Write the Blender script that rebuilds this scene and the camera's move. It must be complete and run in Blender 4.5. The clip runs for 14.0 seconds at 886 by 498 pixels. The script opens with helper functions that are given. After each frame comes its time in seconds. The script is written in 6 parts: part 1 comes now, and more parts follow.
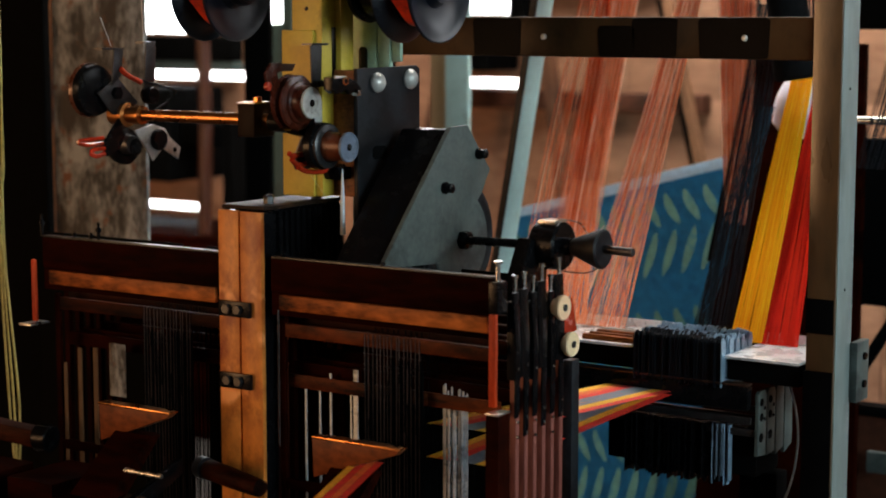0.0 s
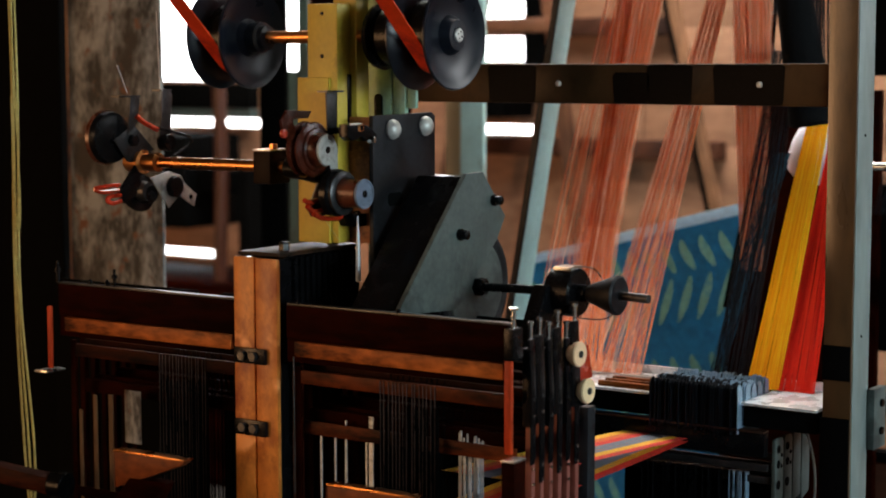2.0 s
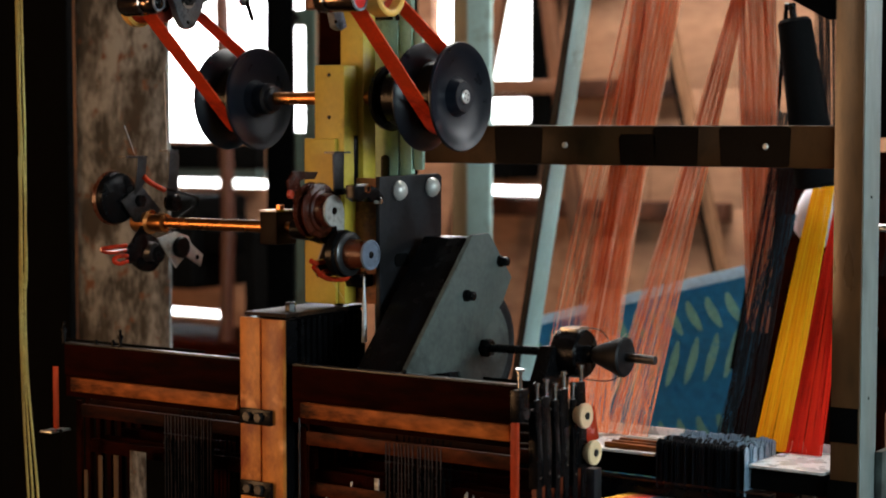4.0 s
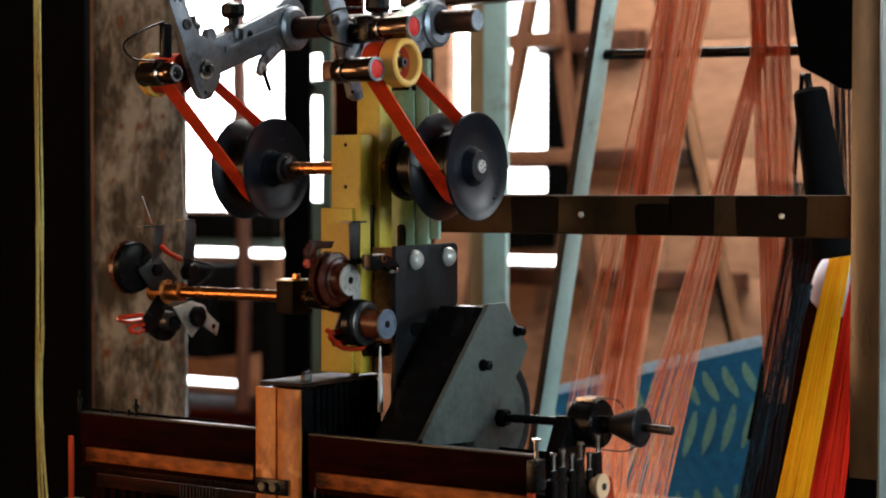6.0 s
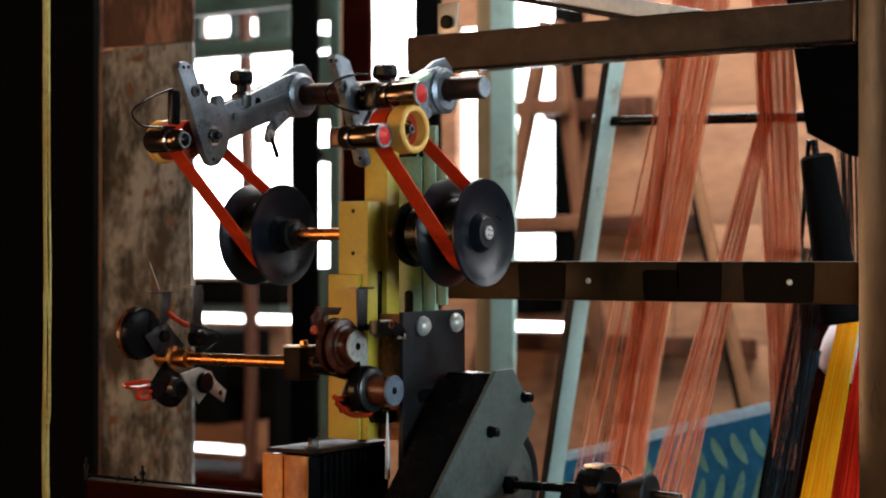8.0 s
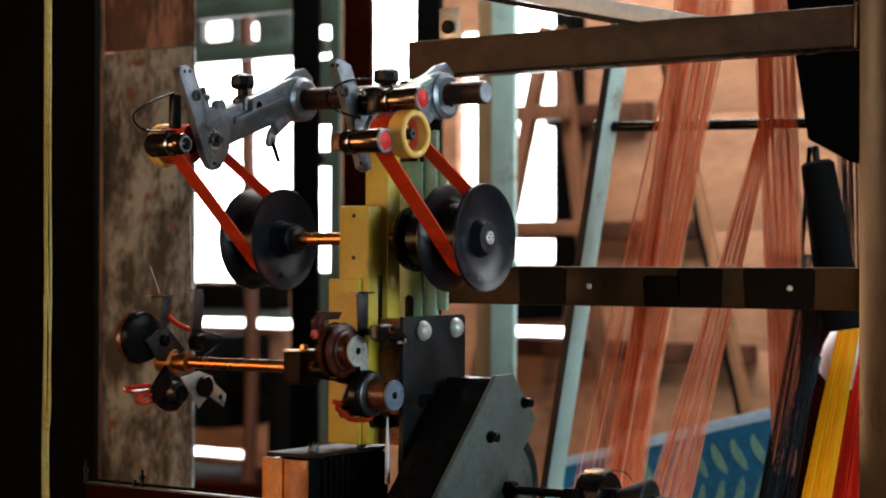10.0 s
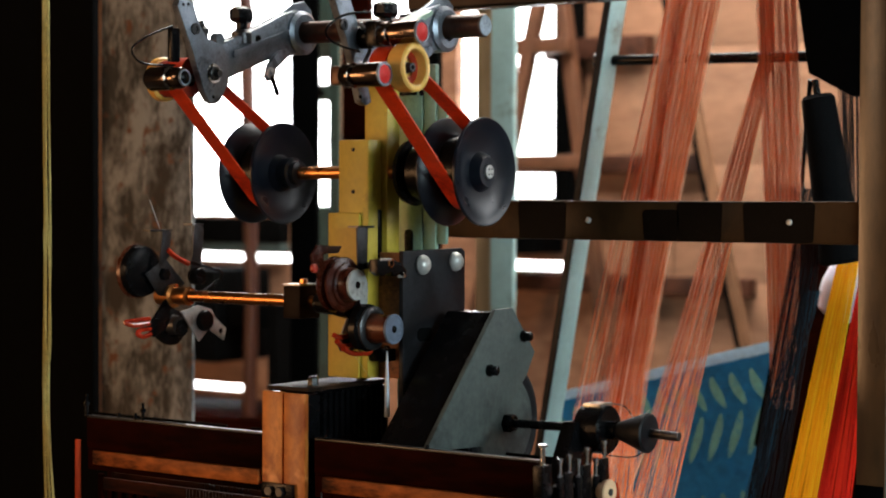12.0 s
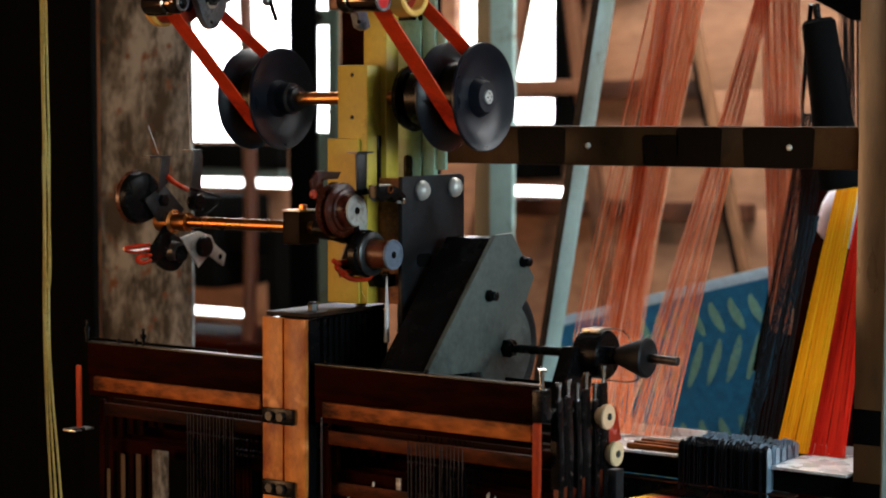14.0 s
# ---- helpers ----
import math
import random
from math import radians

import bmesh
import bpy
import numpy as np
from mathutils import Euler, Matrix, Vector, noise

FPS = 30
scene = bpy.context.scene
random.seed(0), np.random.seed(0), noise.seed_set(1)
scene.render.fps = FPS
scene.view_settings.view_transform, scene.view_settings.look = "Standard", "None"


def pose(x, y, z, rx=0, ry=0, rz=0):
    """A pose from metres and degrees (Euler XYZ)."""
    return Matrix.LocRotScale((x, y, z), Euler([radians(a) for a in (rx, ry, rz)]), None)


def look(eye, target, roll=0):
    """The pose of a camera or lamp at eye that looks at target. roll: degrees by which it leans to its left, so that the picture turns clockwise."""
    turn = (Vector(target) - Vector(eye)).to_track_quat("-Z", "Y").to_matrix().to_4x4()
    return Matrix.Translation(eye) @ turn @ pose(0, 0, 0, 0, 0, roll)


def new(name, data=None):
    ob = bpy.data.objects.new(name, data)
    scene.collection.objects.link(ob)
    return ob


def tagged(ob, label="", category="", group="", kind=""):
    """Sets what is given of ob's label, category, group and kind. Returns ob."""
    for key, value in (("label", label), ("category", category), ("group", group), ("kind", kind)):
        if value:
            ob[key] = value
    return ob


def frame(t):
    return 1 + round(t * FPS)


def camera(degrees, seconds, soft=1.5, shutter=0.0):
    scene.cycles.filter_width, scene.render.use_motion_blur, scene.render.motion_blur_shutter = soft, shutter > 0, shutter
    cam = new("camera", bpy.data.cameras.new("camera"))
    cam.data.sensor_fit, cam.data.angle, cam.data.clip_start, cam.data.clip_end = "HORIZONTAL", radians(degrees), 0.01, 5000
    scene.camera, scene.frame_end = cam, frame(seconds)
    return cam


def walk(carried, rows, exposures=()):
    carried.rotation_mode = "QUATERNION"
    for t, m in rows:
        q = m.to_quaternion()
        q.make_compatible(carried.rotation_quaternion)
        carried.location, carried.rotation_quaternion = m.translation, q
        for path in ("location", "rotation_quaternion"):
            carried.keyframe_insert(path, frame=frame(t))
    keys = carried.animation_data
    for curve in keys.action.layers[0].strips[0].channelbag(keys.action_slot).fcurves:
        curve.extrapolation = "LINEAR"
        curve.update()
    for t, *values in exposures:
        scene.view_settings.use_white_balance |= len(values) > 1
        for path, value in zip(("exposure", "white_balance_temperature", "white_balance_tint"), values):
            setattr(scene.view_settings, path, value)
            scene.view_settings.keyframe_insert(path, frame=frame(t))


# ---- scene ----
cam = camera(27.0, 14.0, soft=1.9, shutter=0.4)
cam.data.dof.use_dof, cam.data.dof.focus_distance, cam.data.dof.aperture_fstop = True, 2.58, 4.5
EYE, YAW = 1.45, 34.0
# seconds, yaw, pitch, roll: the camera stands on a tripod and is panned and tilted
ROWS = [
    (0.0, -0.000, -7.200, 0.000),
    (0.5, 0.089, -6.864, 0.047),
    (1.0, 0.210, -6.469, 0.096),
    (1.5, 0.322, -6.115, 0.057),
    (2.0, 0.470, -5.753, 0.096),
    (4.5, 0.764, -3.331, -0.036),
    (5.0, 0.916, -2.805, -0.048),
    (5.5, 1.073, -2.283, -0.038),
    (6.0, 1.178, -1.705, -0.022),
    (6.5, 1.223, -1.128, -0.018),
    (7.0, 1.248, -0.598, -0.007),
    (7.5, 1.325, -0.097, 0.007),
    (8.0, 1.406, 0.349, -0.006),
    (9.2, 1.430, 0.800, -0.120),
    (10.5, 1.415, 0.058, -0.248),
    (11.0, 1.407, -0.526, -0.240),
    (11.5, 1.412, -1.125, -0.252),
    (12.0, 1.409, -1.547, -0.212),
    (12.5, 1.381, -2.055, -0.210),
    (13.0, 1.374, -2.657, -0.203),
    (13.5, 1.373, -3.274, -0.221),
    (14.0, 1.386, -3.855, -0.132),
]
EXPOSURE = 0.68
walk(cam, [(t, pose(0, 0, EYE, 90 + pitch, roll, YAW + yaw)) for t, yaw, pitch, roll in ROWS], [(0.0, EXPOSURE), (14.0, EXPOSURE)])

# ---- light ----
world = bpy.data.worlds.new("sky")
world.use_nodes = True
scene.world = world
sky = world.node_tree.nodes.new("ShaderNodeTexSky")
sky.sky_type, sky.sun_disc = "NISHITA", False
sky.sun_elevation, sky.sun_rotation = radians(38), radians(20)
world.node_tree.links.new(sky.outputs[0], world.node_tree.nodes["Background"].inputs[0])
world.node_tree.nodes["Background"].inputs[1].default_value = 0.05


def area_lamp(name, eye, target, w, h, watts, colour):
    la = bpy.data.lights.new(name, "AREA")
    la.shape, la.size, la.size_y, la.energy, la.color = "RECTANGLE", w, h, watts, colour
    ob = new(name, la)
    ob.matrix_world = look(eye, target)
    return ob


area_lamp("window_light_side", (2.92, 1.2, 1.9), (-1.4, 2.2, 1.3), 1.9, 1.3, 76, (0.74, 0.93, 1.0))
# warm lamp added out of view to light the wood and its gloss
area_lamp("added_front_light", (-5.5, -2.95, 1.2), (-1.6, 2.0, 1.15), 1.4, 1.8, 66, (1.0, 0.52, 0.23))
# unseen warm lamp added for the sheen on the upper post flange
area_lamp("added_upper_light", (-3.3, -3.0, 2.4), (-1.2, 2.3, 1.5), 1.2, 1.1, 20, (1.0, 0.58, 0.30))
# unseen overhead lamp added to brighten the back wall
area_lamp("added_top_light", (-2.2, 3.85, 3.6), (-2.2, 4.25, 0.0), 2.8, 1.7, 148, (1.0, 0.95, 0.88))


# ---- materials ----
def mat(name, colour, rough=0.5, metal=0.0, vary=0.35, scale=30.0, bump=0.15, dirt=None, dirt_amount=0.5, stretch=(1, 1, 1), emit=None, fine=8.0, spec=0.5, spots=None, span=(0.5, 0.95)):
    m = bpy.data.materials.new(name)
    m.use_nodes = True
    nt = m.node_tree
    N, L = nt.nodes, nt.links
    b = N["Principled BSDF"]
    b.inputs["Roughness"].default_value, b.inputs["Metallic"].default_value = rough, metal
    b.inputs["Specular IOR Level"].default_value = spec
    co = N.new("ShaderNodeTexCoord")
    mp = N.new("ShaderNodeMapping")
    mp.inputs["Scale"].default_value = stretch
    L.new(co.outputs["Object"], mp.inputs[0])
    n1 = N.new("ShaderNodeTexNoise")
    n1.inputs["Scale"].default_value, n1.inputs["Detail"].default_value = scale, 6
    n2 = N.new("ShaderNodeTexNoise")
    n2.inputs["Scale"].default_value, n2.inputs["Detail"].default_value = scale * fine, 4
    L.new(mp.outputs[0], n1.inputs[0]), L.new(mp.outputs[0], n2.inputs[0])
    mul = N.new("ShaderNodeMath")
    mul.operation = "MULTIPLY_ADD"
    mul.inputs[1].default_value = 0.45
    L.new(n2.outputs[0], mul.inputs[0]), L.new(n1.outputs[0], mul.inputs[2])
    ramp = N.new("ShaderNodeValToRGB")
    lo = [c * (1 - vary) for c in colour]
    hi = [min(1, c * (1 + vary)) for c in colour]
    ramp.color_ramp.elements[0].position, ramp.color_ramp.elements[0].color = span[0], (*lo, 1)
    ramp.color_ramp.elements[1].position, ramp.color_ramp.elements[1].color = span[1], (*hi, 1)
    L.new(mul.outputs[0], ramp.inputs[0])
    out = ramp.outputs[0]
    if dirt:
        n3 = N.new("ShaderNodeTexNoise")
        n3.inputs["Scale"].default_value, n3.inputs["Detail"].default_value, n3.inputs["Roughness"].default_value = scale * 0.6, 8, 0.7
        L.new(mp.outputs[0], n3.inputs[0])
        r3 = N.new("ShaderNodeValToRGB")
        r3.color_ramp.elements[0].position, r3.color_ramp.elements[1].position = 0.62 - 0.25 * dirt_amount, 0.72 - 0.2 * dirt_amount
        L.new(n3.outputs[0], r3.inputs[0])
        mx = N.new("ShaderNodeMix")
        mx.data_type = "RGBA"
        L.new(r3.outputs[0], mx.inputs["Factor"]), L.new(out, mx.inputs["A"])
        mx.inputs["B"].default_value = (*dirt, 1)
        out = mx.outputs["Result"]
    if spots:
        n4 = N.new("ShaderNodeTexNoise")
        n4.inputs["Scale"].default_value, n4.inputs["Detail"].default_value = spots[1], 3
        L.new(co.outputs["Object"], n4.inputs[0])
        r4 = N.new("ShaderNodeValToRGB")
        r4.color_ramp.elements[0].position, r4.color_ramp.elements[1].position = 0.60, 0.70
        L.new(n4.outputs[0], r4.inputs[0])
        mx = N.new("ShaderNodeMix")
        mx.data_type = "RGBA"
        L.new(r4.outputs[0], mx.inputs["Factor"]), L.new(out, mx.inputs["A"])
        mx.inputs["B"].default_value = (*spots[0], 1)
        out = mx.outputs["Result"]
    L.new(out, b.inputs["Base Color"])
    rr = N.new("ShaderNodeMapRange")
    rr.inputs["To Min"].default_value, rr.inputs["To Max"].default_value = max(0.03, rough - 0.14), min(1, rough + 0.14)
    L.new(n1.outputs[0], rr.inputs["Value"]), L.new(rr.outputs[0], b.inputs["Roughness"])
    if bump:
        bp = N.new("ShaderNodeBump")
        bp.inputs["Strength"].default_value, bp.inputs["Distance"].default_value = bump, 0.002
        L.new(mul.outputs[0], bp.inputs["Height"]), L.new(bp.outputs[0], b.inputs["Normal"])
    if emit:
        b.inputs["Emission Color"].default_value, b.inputs["Emission Strength"].default_value = (*emit[0], 1), emit[1]
    return m


def thread_mat(name, colours, rough=0.75):
    """Yarn whose hue changes from thread to thread."""
    m = bpy.data.materials.new(name)
    m.use_nodes = True
    N, L = m.node_tree.nodes, m.node_tree.links
    g = N.new("ShaderNodeNewGeometry")
    ramp = N.new("ShaderNodeValToRGB")
    ramp.color_ramp.interpolation = "CONSTANT"
    while len(ramp.color_ramp.elements) < len(colours):
        ramp.color_ramp.elements.new(0.5)
    for i, (e, c) in enumerate(zip(ramp.color_ramp.elements, colours)):
        e.position, e.color = i / len(colours), (*c, 1)
    L.new(g.outputs["Random Per Island"], ramp.inputs[0])
    b = N["Principled BSDF"]
    L.new(ramp.outputs[0], b.inputs["Base Color"])
    b.inputs["Roughness"].default_value, b.inputs["Specular IOR Level"].default_value = rough, 0.12
    return m


TABLE = mat("bright_steel_table", (0.82, 0.82, 0.82), 0.28, 0.3, 0.15, 40, 0.05, (0.5, 0.48, 0.46), 0.2)
PEACH = mat("peach_plastic", (0.90, 0.58, 0.34), 0.4, 0, 0.1, 30, 0.02)
BLUEGREY = mat("blue_grey_disc", (0.13, 0.16, 0.215), 0.4, 0, 0.25, 40, 0.05, (0.07, 0.085, 0.11), 0.3)
SLEYWOOD = mat("brown_reed_holder", (0.19, 0.045, 0.010), 0.4, 0, 0.6, 12, 0.2, (0.03, 0.007, 0.002), 0.55, (0.6, 1, 1), spec=0.15)
DARKRED = mat("dark_red_barrel", (0.30, 0.022, 0.006), 0.4, 0, 0.2, 25, 0.05)
RUSTPLATE = mat("rusted_back_plate", (0.34, 0.125, 0.045), 0.5, 0, 0.45, 22, 0.2, (0.10, 0.03, 0.012), 0.4)
DARKBOBBIN = mat("dark_red_bobbin", (0.055, 0.010, 0.004), 0.28, 0, 0.4, 40, 0.06, (0.012, 0.003, 0.002), 0.3, spec=0.4)
REDGUARD = mat("dark_red_guard", (0.36, 0.026, 0.008), 0.25, 0, 0.4, 40, 0.05, (0.12, 0.01, 0.004), 0.3)
BLOCKIRON = mat("brown_black_block", (0.012, 0.006, 0.004), 0.45, 0, 0.4, 30, 0.1, spec=0.06)
LATH = mat("dim_tan_lath", (0.12, 0.066, 0.032), 0.65, 0, 0.4, 25, 0.15, (0.05, 0.025, 0.012), 0.4, (1, 1, 0.2), spec=0.2)
RODSTEEL = mat("dull_heddle_rod", (0.36, 0.42, 0.48), 0.4, 0.2, 0.35, 40, 0.08, (0.10, 0.11, 0.12), 0.35)
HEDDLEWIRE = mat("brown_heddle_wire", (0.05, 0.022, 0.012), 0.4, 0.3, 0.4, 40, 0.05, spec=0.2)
POLEWOOD = mat("brown_leaning_pole", (0.19, 0.085, 0.038), 0.6, 0, 0.35, 14, 0.15, (0.09, 0.035, 0.016), 0.4, (1, 1, 0.2))
TRESTLE = mat("red_brown_trestle", (0.105, 0.040, 0.018), 0.5, 0, 0.4, 12, 0.15, (0.05, 0.018, 0.009), 0.4, (1, 1, 0.3))
PALESTEEL = mat("satin_pale_steel", (0.52, 0.51, 0.48), 0.36, 0.35, 0.2, 50, 0.08, (0.25, 0.22, 0.18), 0.25)
# bright spots in the colour imitate glossy highlights on the varnish
COPPERWOOD = mat("varnished_wood", (0.90, 0.24, 0.040), 0.40, 0, 0.55, 9, 0.15, (0.26, 0.045, 0.007), 0.48, (1, 1, 0.7), fine=6, spec=0.28, spots=((1.0, 0.42, 0.13), 17))
STRIPWOOD = mat("worn_wood_strip", (0.46, 0.120, 0.022), 0.48, 0, 0.7, 12, 0.2, (0.020, 0.004, 0.001), 0.70, (0.35, 1, 1), spec=0.10)
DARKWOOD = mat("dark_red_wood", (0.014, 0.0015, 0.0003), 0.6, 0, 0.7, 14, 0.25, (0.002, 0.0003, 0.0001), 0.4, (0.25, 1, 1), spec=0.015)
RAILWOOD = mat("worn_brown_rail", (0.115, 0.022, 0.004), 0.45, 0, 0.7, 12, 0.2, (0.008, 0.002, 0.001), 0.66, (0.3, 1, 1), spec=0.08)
REDWOOD = mat("red_stained_wood", (0.50, 0.045, 0.007), 0.5, 0, 0.35, 20, 0.2, (0.14, 0.014, 0.004), 0.35, (1, 1, 0.2), spec=0.2)
PINKWOOD = mat("pale_red_lath", (0.20, 0.058, 0.042), 0.55, 0, 0.3, 22, 0.15, (0.06, 0.016, 0.01), 0.35, (1, 1, 0.15), spec=0.25)
IRON = mat("black_iron", (0.0035, 0.0035, 0.004), 0.25, 0.0, 0.4, 40, 0.15, spec=0.13)
OILED = mat("oiled_dark_steel", (0.05, 0.05, 0.052), 0.34, 0.75, 0.4, 35, 0.12, (0.02, 0.012, 0.006), 0.3)
DISC = mat("black_enamel", (0.005, 0.007, 0.012), 0.32, 0.0, 0.3, 25, 0.02, (0.008, 0.010, 0.015), 0.15, spec=0.28)
GREYPAINT = mat("grey_green_paint", (0.066, 0.084, 0.078), 0.46, 0.0, 0.3, 16, 0.1, (0.030, 0.036, 0.034), 0.45, spec=0.35)
DARKPAINT = mat("dark_grey_paint", (0.013, 0.015, 0.018), 0.5, 0.0, 0.4, 30, 0.12, (0.004, 0.004, 0.005), 0.8, spec=0.22)
ALU = mat("cast_aluminium", (0.21, 0.24, 0.28), 0.38, 0.7, 0.3, 50, 0.2, (0.06, 0.065, 0.075), 0.35)
CHROME = mat("polished_steel", (0.72, 0.72, 0.70), 0.16, 1.0, 0.12, 30, 0.03)
STEEL = mat("brushed_steel", (0.46, 0.45, 0.43), 0.3, 1.0, 0.25, 50, 0.1, (0.15, 0.12, 0.09), 0.25)
BRASS = mat("oily_brass", (0.46, 0.19, 0.06), 0.28, 1.0, 0.15, 14, 0.03, (0.24, 0.09, 0.03), 0.12)
BROWNSHAFT = mat("brown_oiled_shaft", (0.07, 0.034, 0.022), 0.38, 0.6, 0.35, 20, 0.05)
YELLOW = mat("yellow_paint", (0.56, 0.41, 0.045), 0.45, 0, 0.14, 14, 0.08, (0.30, 0.20, 0.03), 0.2)
GREEN = mat("green_paint", (0.27, 0.42, 0.32), 0.45, 0, 0.2, 14, 0.08, (0.13, 0.18, 0.12), 0.3)
STANDGREEN = mat("dark_green_paint", (0.030, 0.066, 0.056), 0.5, 0, 0.25, 10, 0.08, (0.012, 0.024, 0.022), 0.35)
RUSTPIPE = mat("rust_red_pipe", (0.052, 0.014, 0.006), 0.4, 0, 0.4, 12, 0.15, (0.02, 0.006, 0.003), 0.4, (1, 1, 0.4))
TOPIRON = mat("worn_black_top", (0.016, 0.009, 0.006), 0.45, 0, 0.5, 30, 0.15, (0.055, 0.025, 0.013), 0.3, spec=0.1)
TEAL = mat("pale_teal_paint", (0.42, 0.60, 0.57), 0.5, 0, 0.12, 12, 0.1, (0.22, 0.24, 0.2), 0.22)
POSTPAINT = mat("post_paint", (0.175, 0.210, 0.198), 0.45, 0, 0.25, 10, 0.12, (0.080, 0.078, 0.066), 0.32, (1, 1, 0.3))
# dark blotches also imitate black reflections in the beam
BROWNSTEEL = mat("brown_steel_beam", (0.046, 0.022, 0.008), 0.42, 0.0, 0.4, 9, 0.06, (0.018, 0.009, 0.004), 0.5, (0.6, 1, 0.4), fine=3, spec=0.12)
IVORY = mat("ivory_plastic", (0.92, 0.50, 0.11), 0.35, 0, 0.08, 30, 0.02)
CREAM = mat("cream_plastic", (0.85, 0.62, 0.36), 0.4, 0, 0.12, 30, 0.03)
REDCAP = mat("red_plastic", (0.72, 0.03, 0.025), 0.35, 0, 0.12, 60, 0.02)
BELT = mat("red_rubber_belt", (0.66, 0.048, 0.007), 0.42, 0, 0.2, 25, 0.1, (0.36, 0.022, 0.005), 0.2)
COPPERCOIL = mat("brown_bobbin", (0.105, 0.028, 0.011), 0.3, 0.1, 0.35, 40, 0.1, (0.02, 0.006, 0.003), 0.3)
REDCLAY = mat("orange_yarn_guard", (0.40, 0.024, 0.007), 0.2, 0, 0.4, 30, 0.05, (0.10, 0.008, 0.003), 0.35)
PLANK = mat("rusted_board", (0.175, 0.180, 0.172), 0.7, 0, 0.85, 22, 0.9, (0.028, 0.022, 0.018), 0.52, (1, 1, 0.45), fine=5, spots=((0.150, 0.062, 0.030), 34), span=(0.60, 0.86))
PLANKTOP = mat("weathered_red_board", (0.17, 0.085, 0.066), 0.7, 0, 0.7, 22, 0.6, (0.07, 0.030, 0.022), 0.6, (1, 1, 0.3), fine=4, span=(0.6, 0.88))
PLANKEDGE = mat("orange_board_edge", (0.42, 0.15, 0.05), 0.7, 0, 0.4, 18, 0.3, (0.12, 0.05, 0.03), 0.4, (1, 1, 0.3))
BOARDS = mat("brown_wall_board", (0.33, 0.160, 0.088), 0.75, 0, 0.35, 3.5, 0.2, (0.19, 0.082, 0.042), 0.5, (0.5, 1, 1.6))
REDRAIL = mat("red_brown_timber", (0.058, 0.018, 0.008), 0.65, 0, 0.4, 8, 0.2, (0.020, 0.006, 0.003), 0.4, spec=0.25)
TAN = mat("tan_timber", (0.40, 0.26, 0.13), 0.6, 0, 0.25, 8, 0.2, (0.2, 0.12, 0.06), 0.3, (1, 1, 0.2))
# black of the posts, also of sheets put where there is shade
BLACKPOST = mat("black_paint_and_shade", (0.0025, 0.0026, 0.0026), 0.75, 0, 0.3, 8, 0.1, spec=0.02)
# near-black of the reflections painted on the lower beam
PATCHBLACK = mat("patch_black", (0.004, 0.0028, 0.002), 0.5, 0, 0.6, 20, 0.1, spec=0.04)
CLOTH = mat("blue_woven_cloth", (0.022, 0.20, 0.36), 0.85, 0, 0.2, 60, 0.25, (0.016, 0.15, 0.29), 0.3)
LEAF = mat("pale_yellow_weave", (0.13, 0.32, 0.27), 0.85, 0, 0.2, 80, 0.2, (0.06, 0.25, 0.33), 0.35)
HEM = mat("pale_blue_hem", (0.46, 0.62, 0.72), 0.85, 0, 0.15, 80, 0.2)
# for unseen walls and ceiling, darkened to hold back bounced light
PLASTER = mat("dim_plaster", (0.07, 0.06, 0.05), 0.85, 0, 0.2, 2.5, 0.15, (0.04, 0.035, 0.03), 0.3)
CONCRETE = mat("oil_stained_floor", (0.05, 0.043, 0.038), 0.7, 0, 0.3, 2.5, 0.3, (0.02, 0.017, 0.015), 0.4)
SKYGLOW = mat("bright_overcast", (0.9, 0.95, 1.0), 1.0, 0, 0.02, 0.5, 0, emit=((0.93, 0.97, 1.0), 5.0))
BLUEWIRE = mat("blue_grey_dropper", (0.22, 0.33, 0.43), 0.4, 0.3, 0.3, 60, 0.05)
HEDDLE = mat("pale_heddle_wire", (0.50, 0.55, 0.60), 0.4, 0.3, 0.2, 60, 0.05)
CORD = mat("yellow_green_cord", (0.46, 0.40, 0.13), 0.8, 0, 0.25, 120, 0.3)
BLACKROLL = mat("black_yarn_roll", (0.004, 0.004, 0.0045), 0.9, 0, 0.3, 120, 0.4, spec=0.1)
WHITECONE = mat("lilac_white_cone", (0.78, 0.77, 0.84), 0.6, 0, 0.06, 12, 0.05)
ORANGE_YARN = thread_mat("orange_warp_yarn", [(0.85, 0.23, 0.08), (0.90, 0.36, 0.18), (0.60, 0.10, 0.028), (0.95, 0.60, 0.42), (0.78, 0.18, 0.055)])
YELLOW_YARN = thread_mat("yellow_warp_yarn", [(0.95, 0.40, 0.0), (0.97, 0.52, 0.012), (0.84, 0.29, 0.0)])
RED_YARN = thread_mat("red_warp_yarn", [(0.66, 0.012, 0.004), (0.52, 0.008, 0.003), (0.75, 0.03, 0.006)])
# darkened copy of the rail wood, the dimness of shaded rails in its colour
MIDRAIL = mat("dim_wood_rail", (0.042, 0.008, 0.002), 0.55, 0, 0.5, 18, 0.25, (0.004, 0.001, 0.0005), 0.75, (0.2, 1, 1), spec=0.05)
DARK_YARN = thread_mat("dark_blue_warp_yarn", [(0.006, 0.007, 0.010), (0.010, 0.013, 0.018), (0.018, 0.008, 0.007), (0.004, 0.004, 0.005)])
TEAL_YARN = thread_mat("teal_warp_yarn", [(0.01, 0.05, 0.08), (0.014, 0.07, 0.11), (0.01, 0.03, 0.05)])


# ---- mesh helpers ----
ORIGIN = {}


def B():
    return bmesh.new()


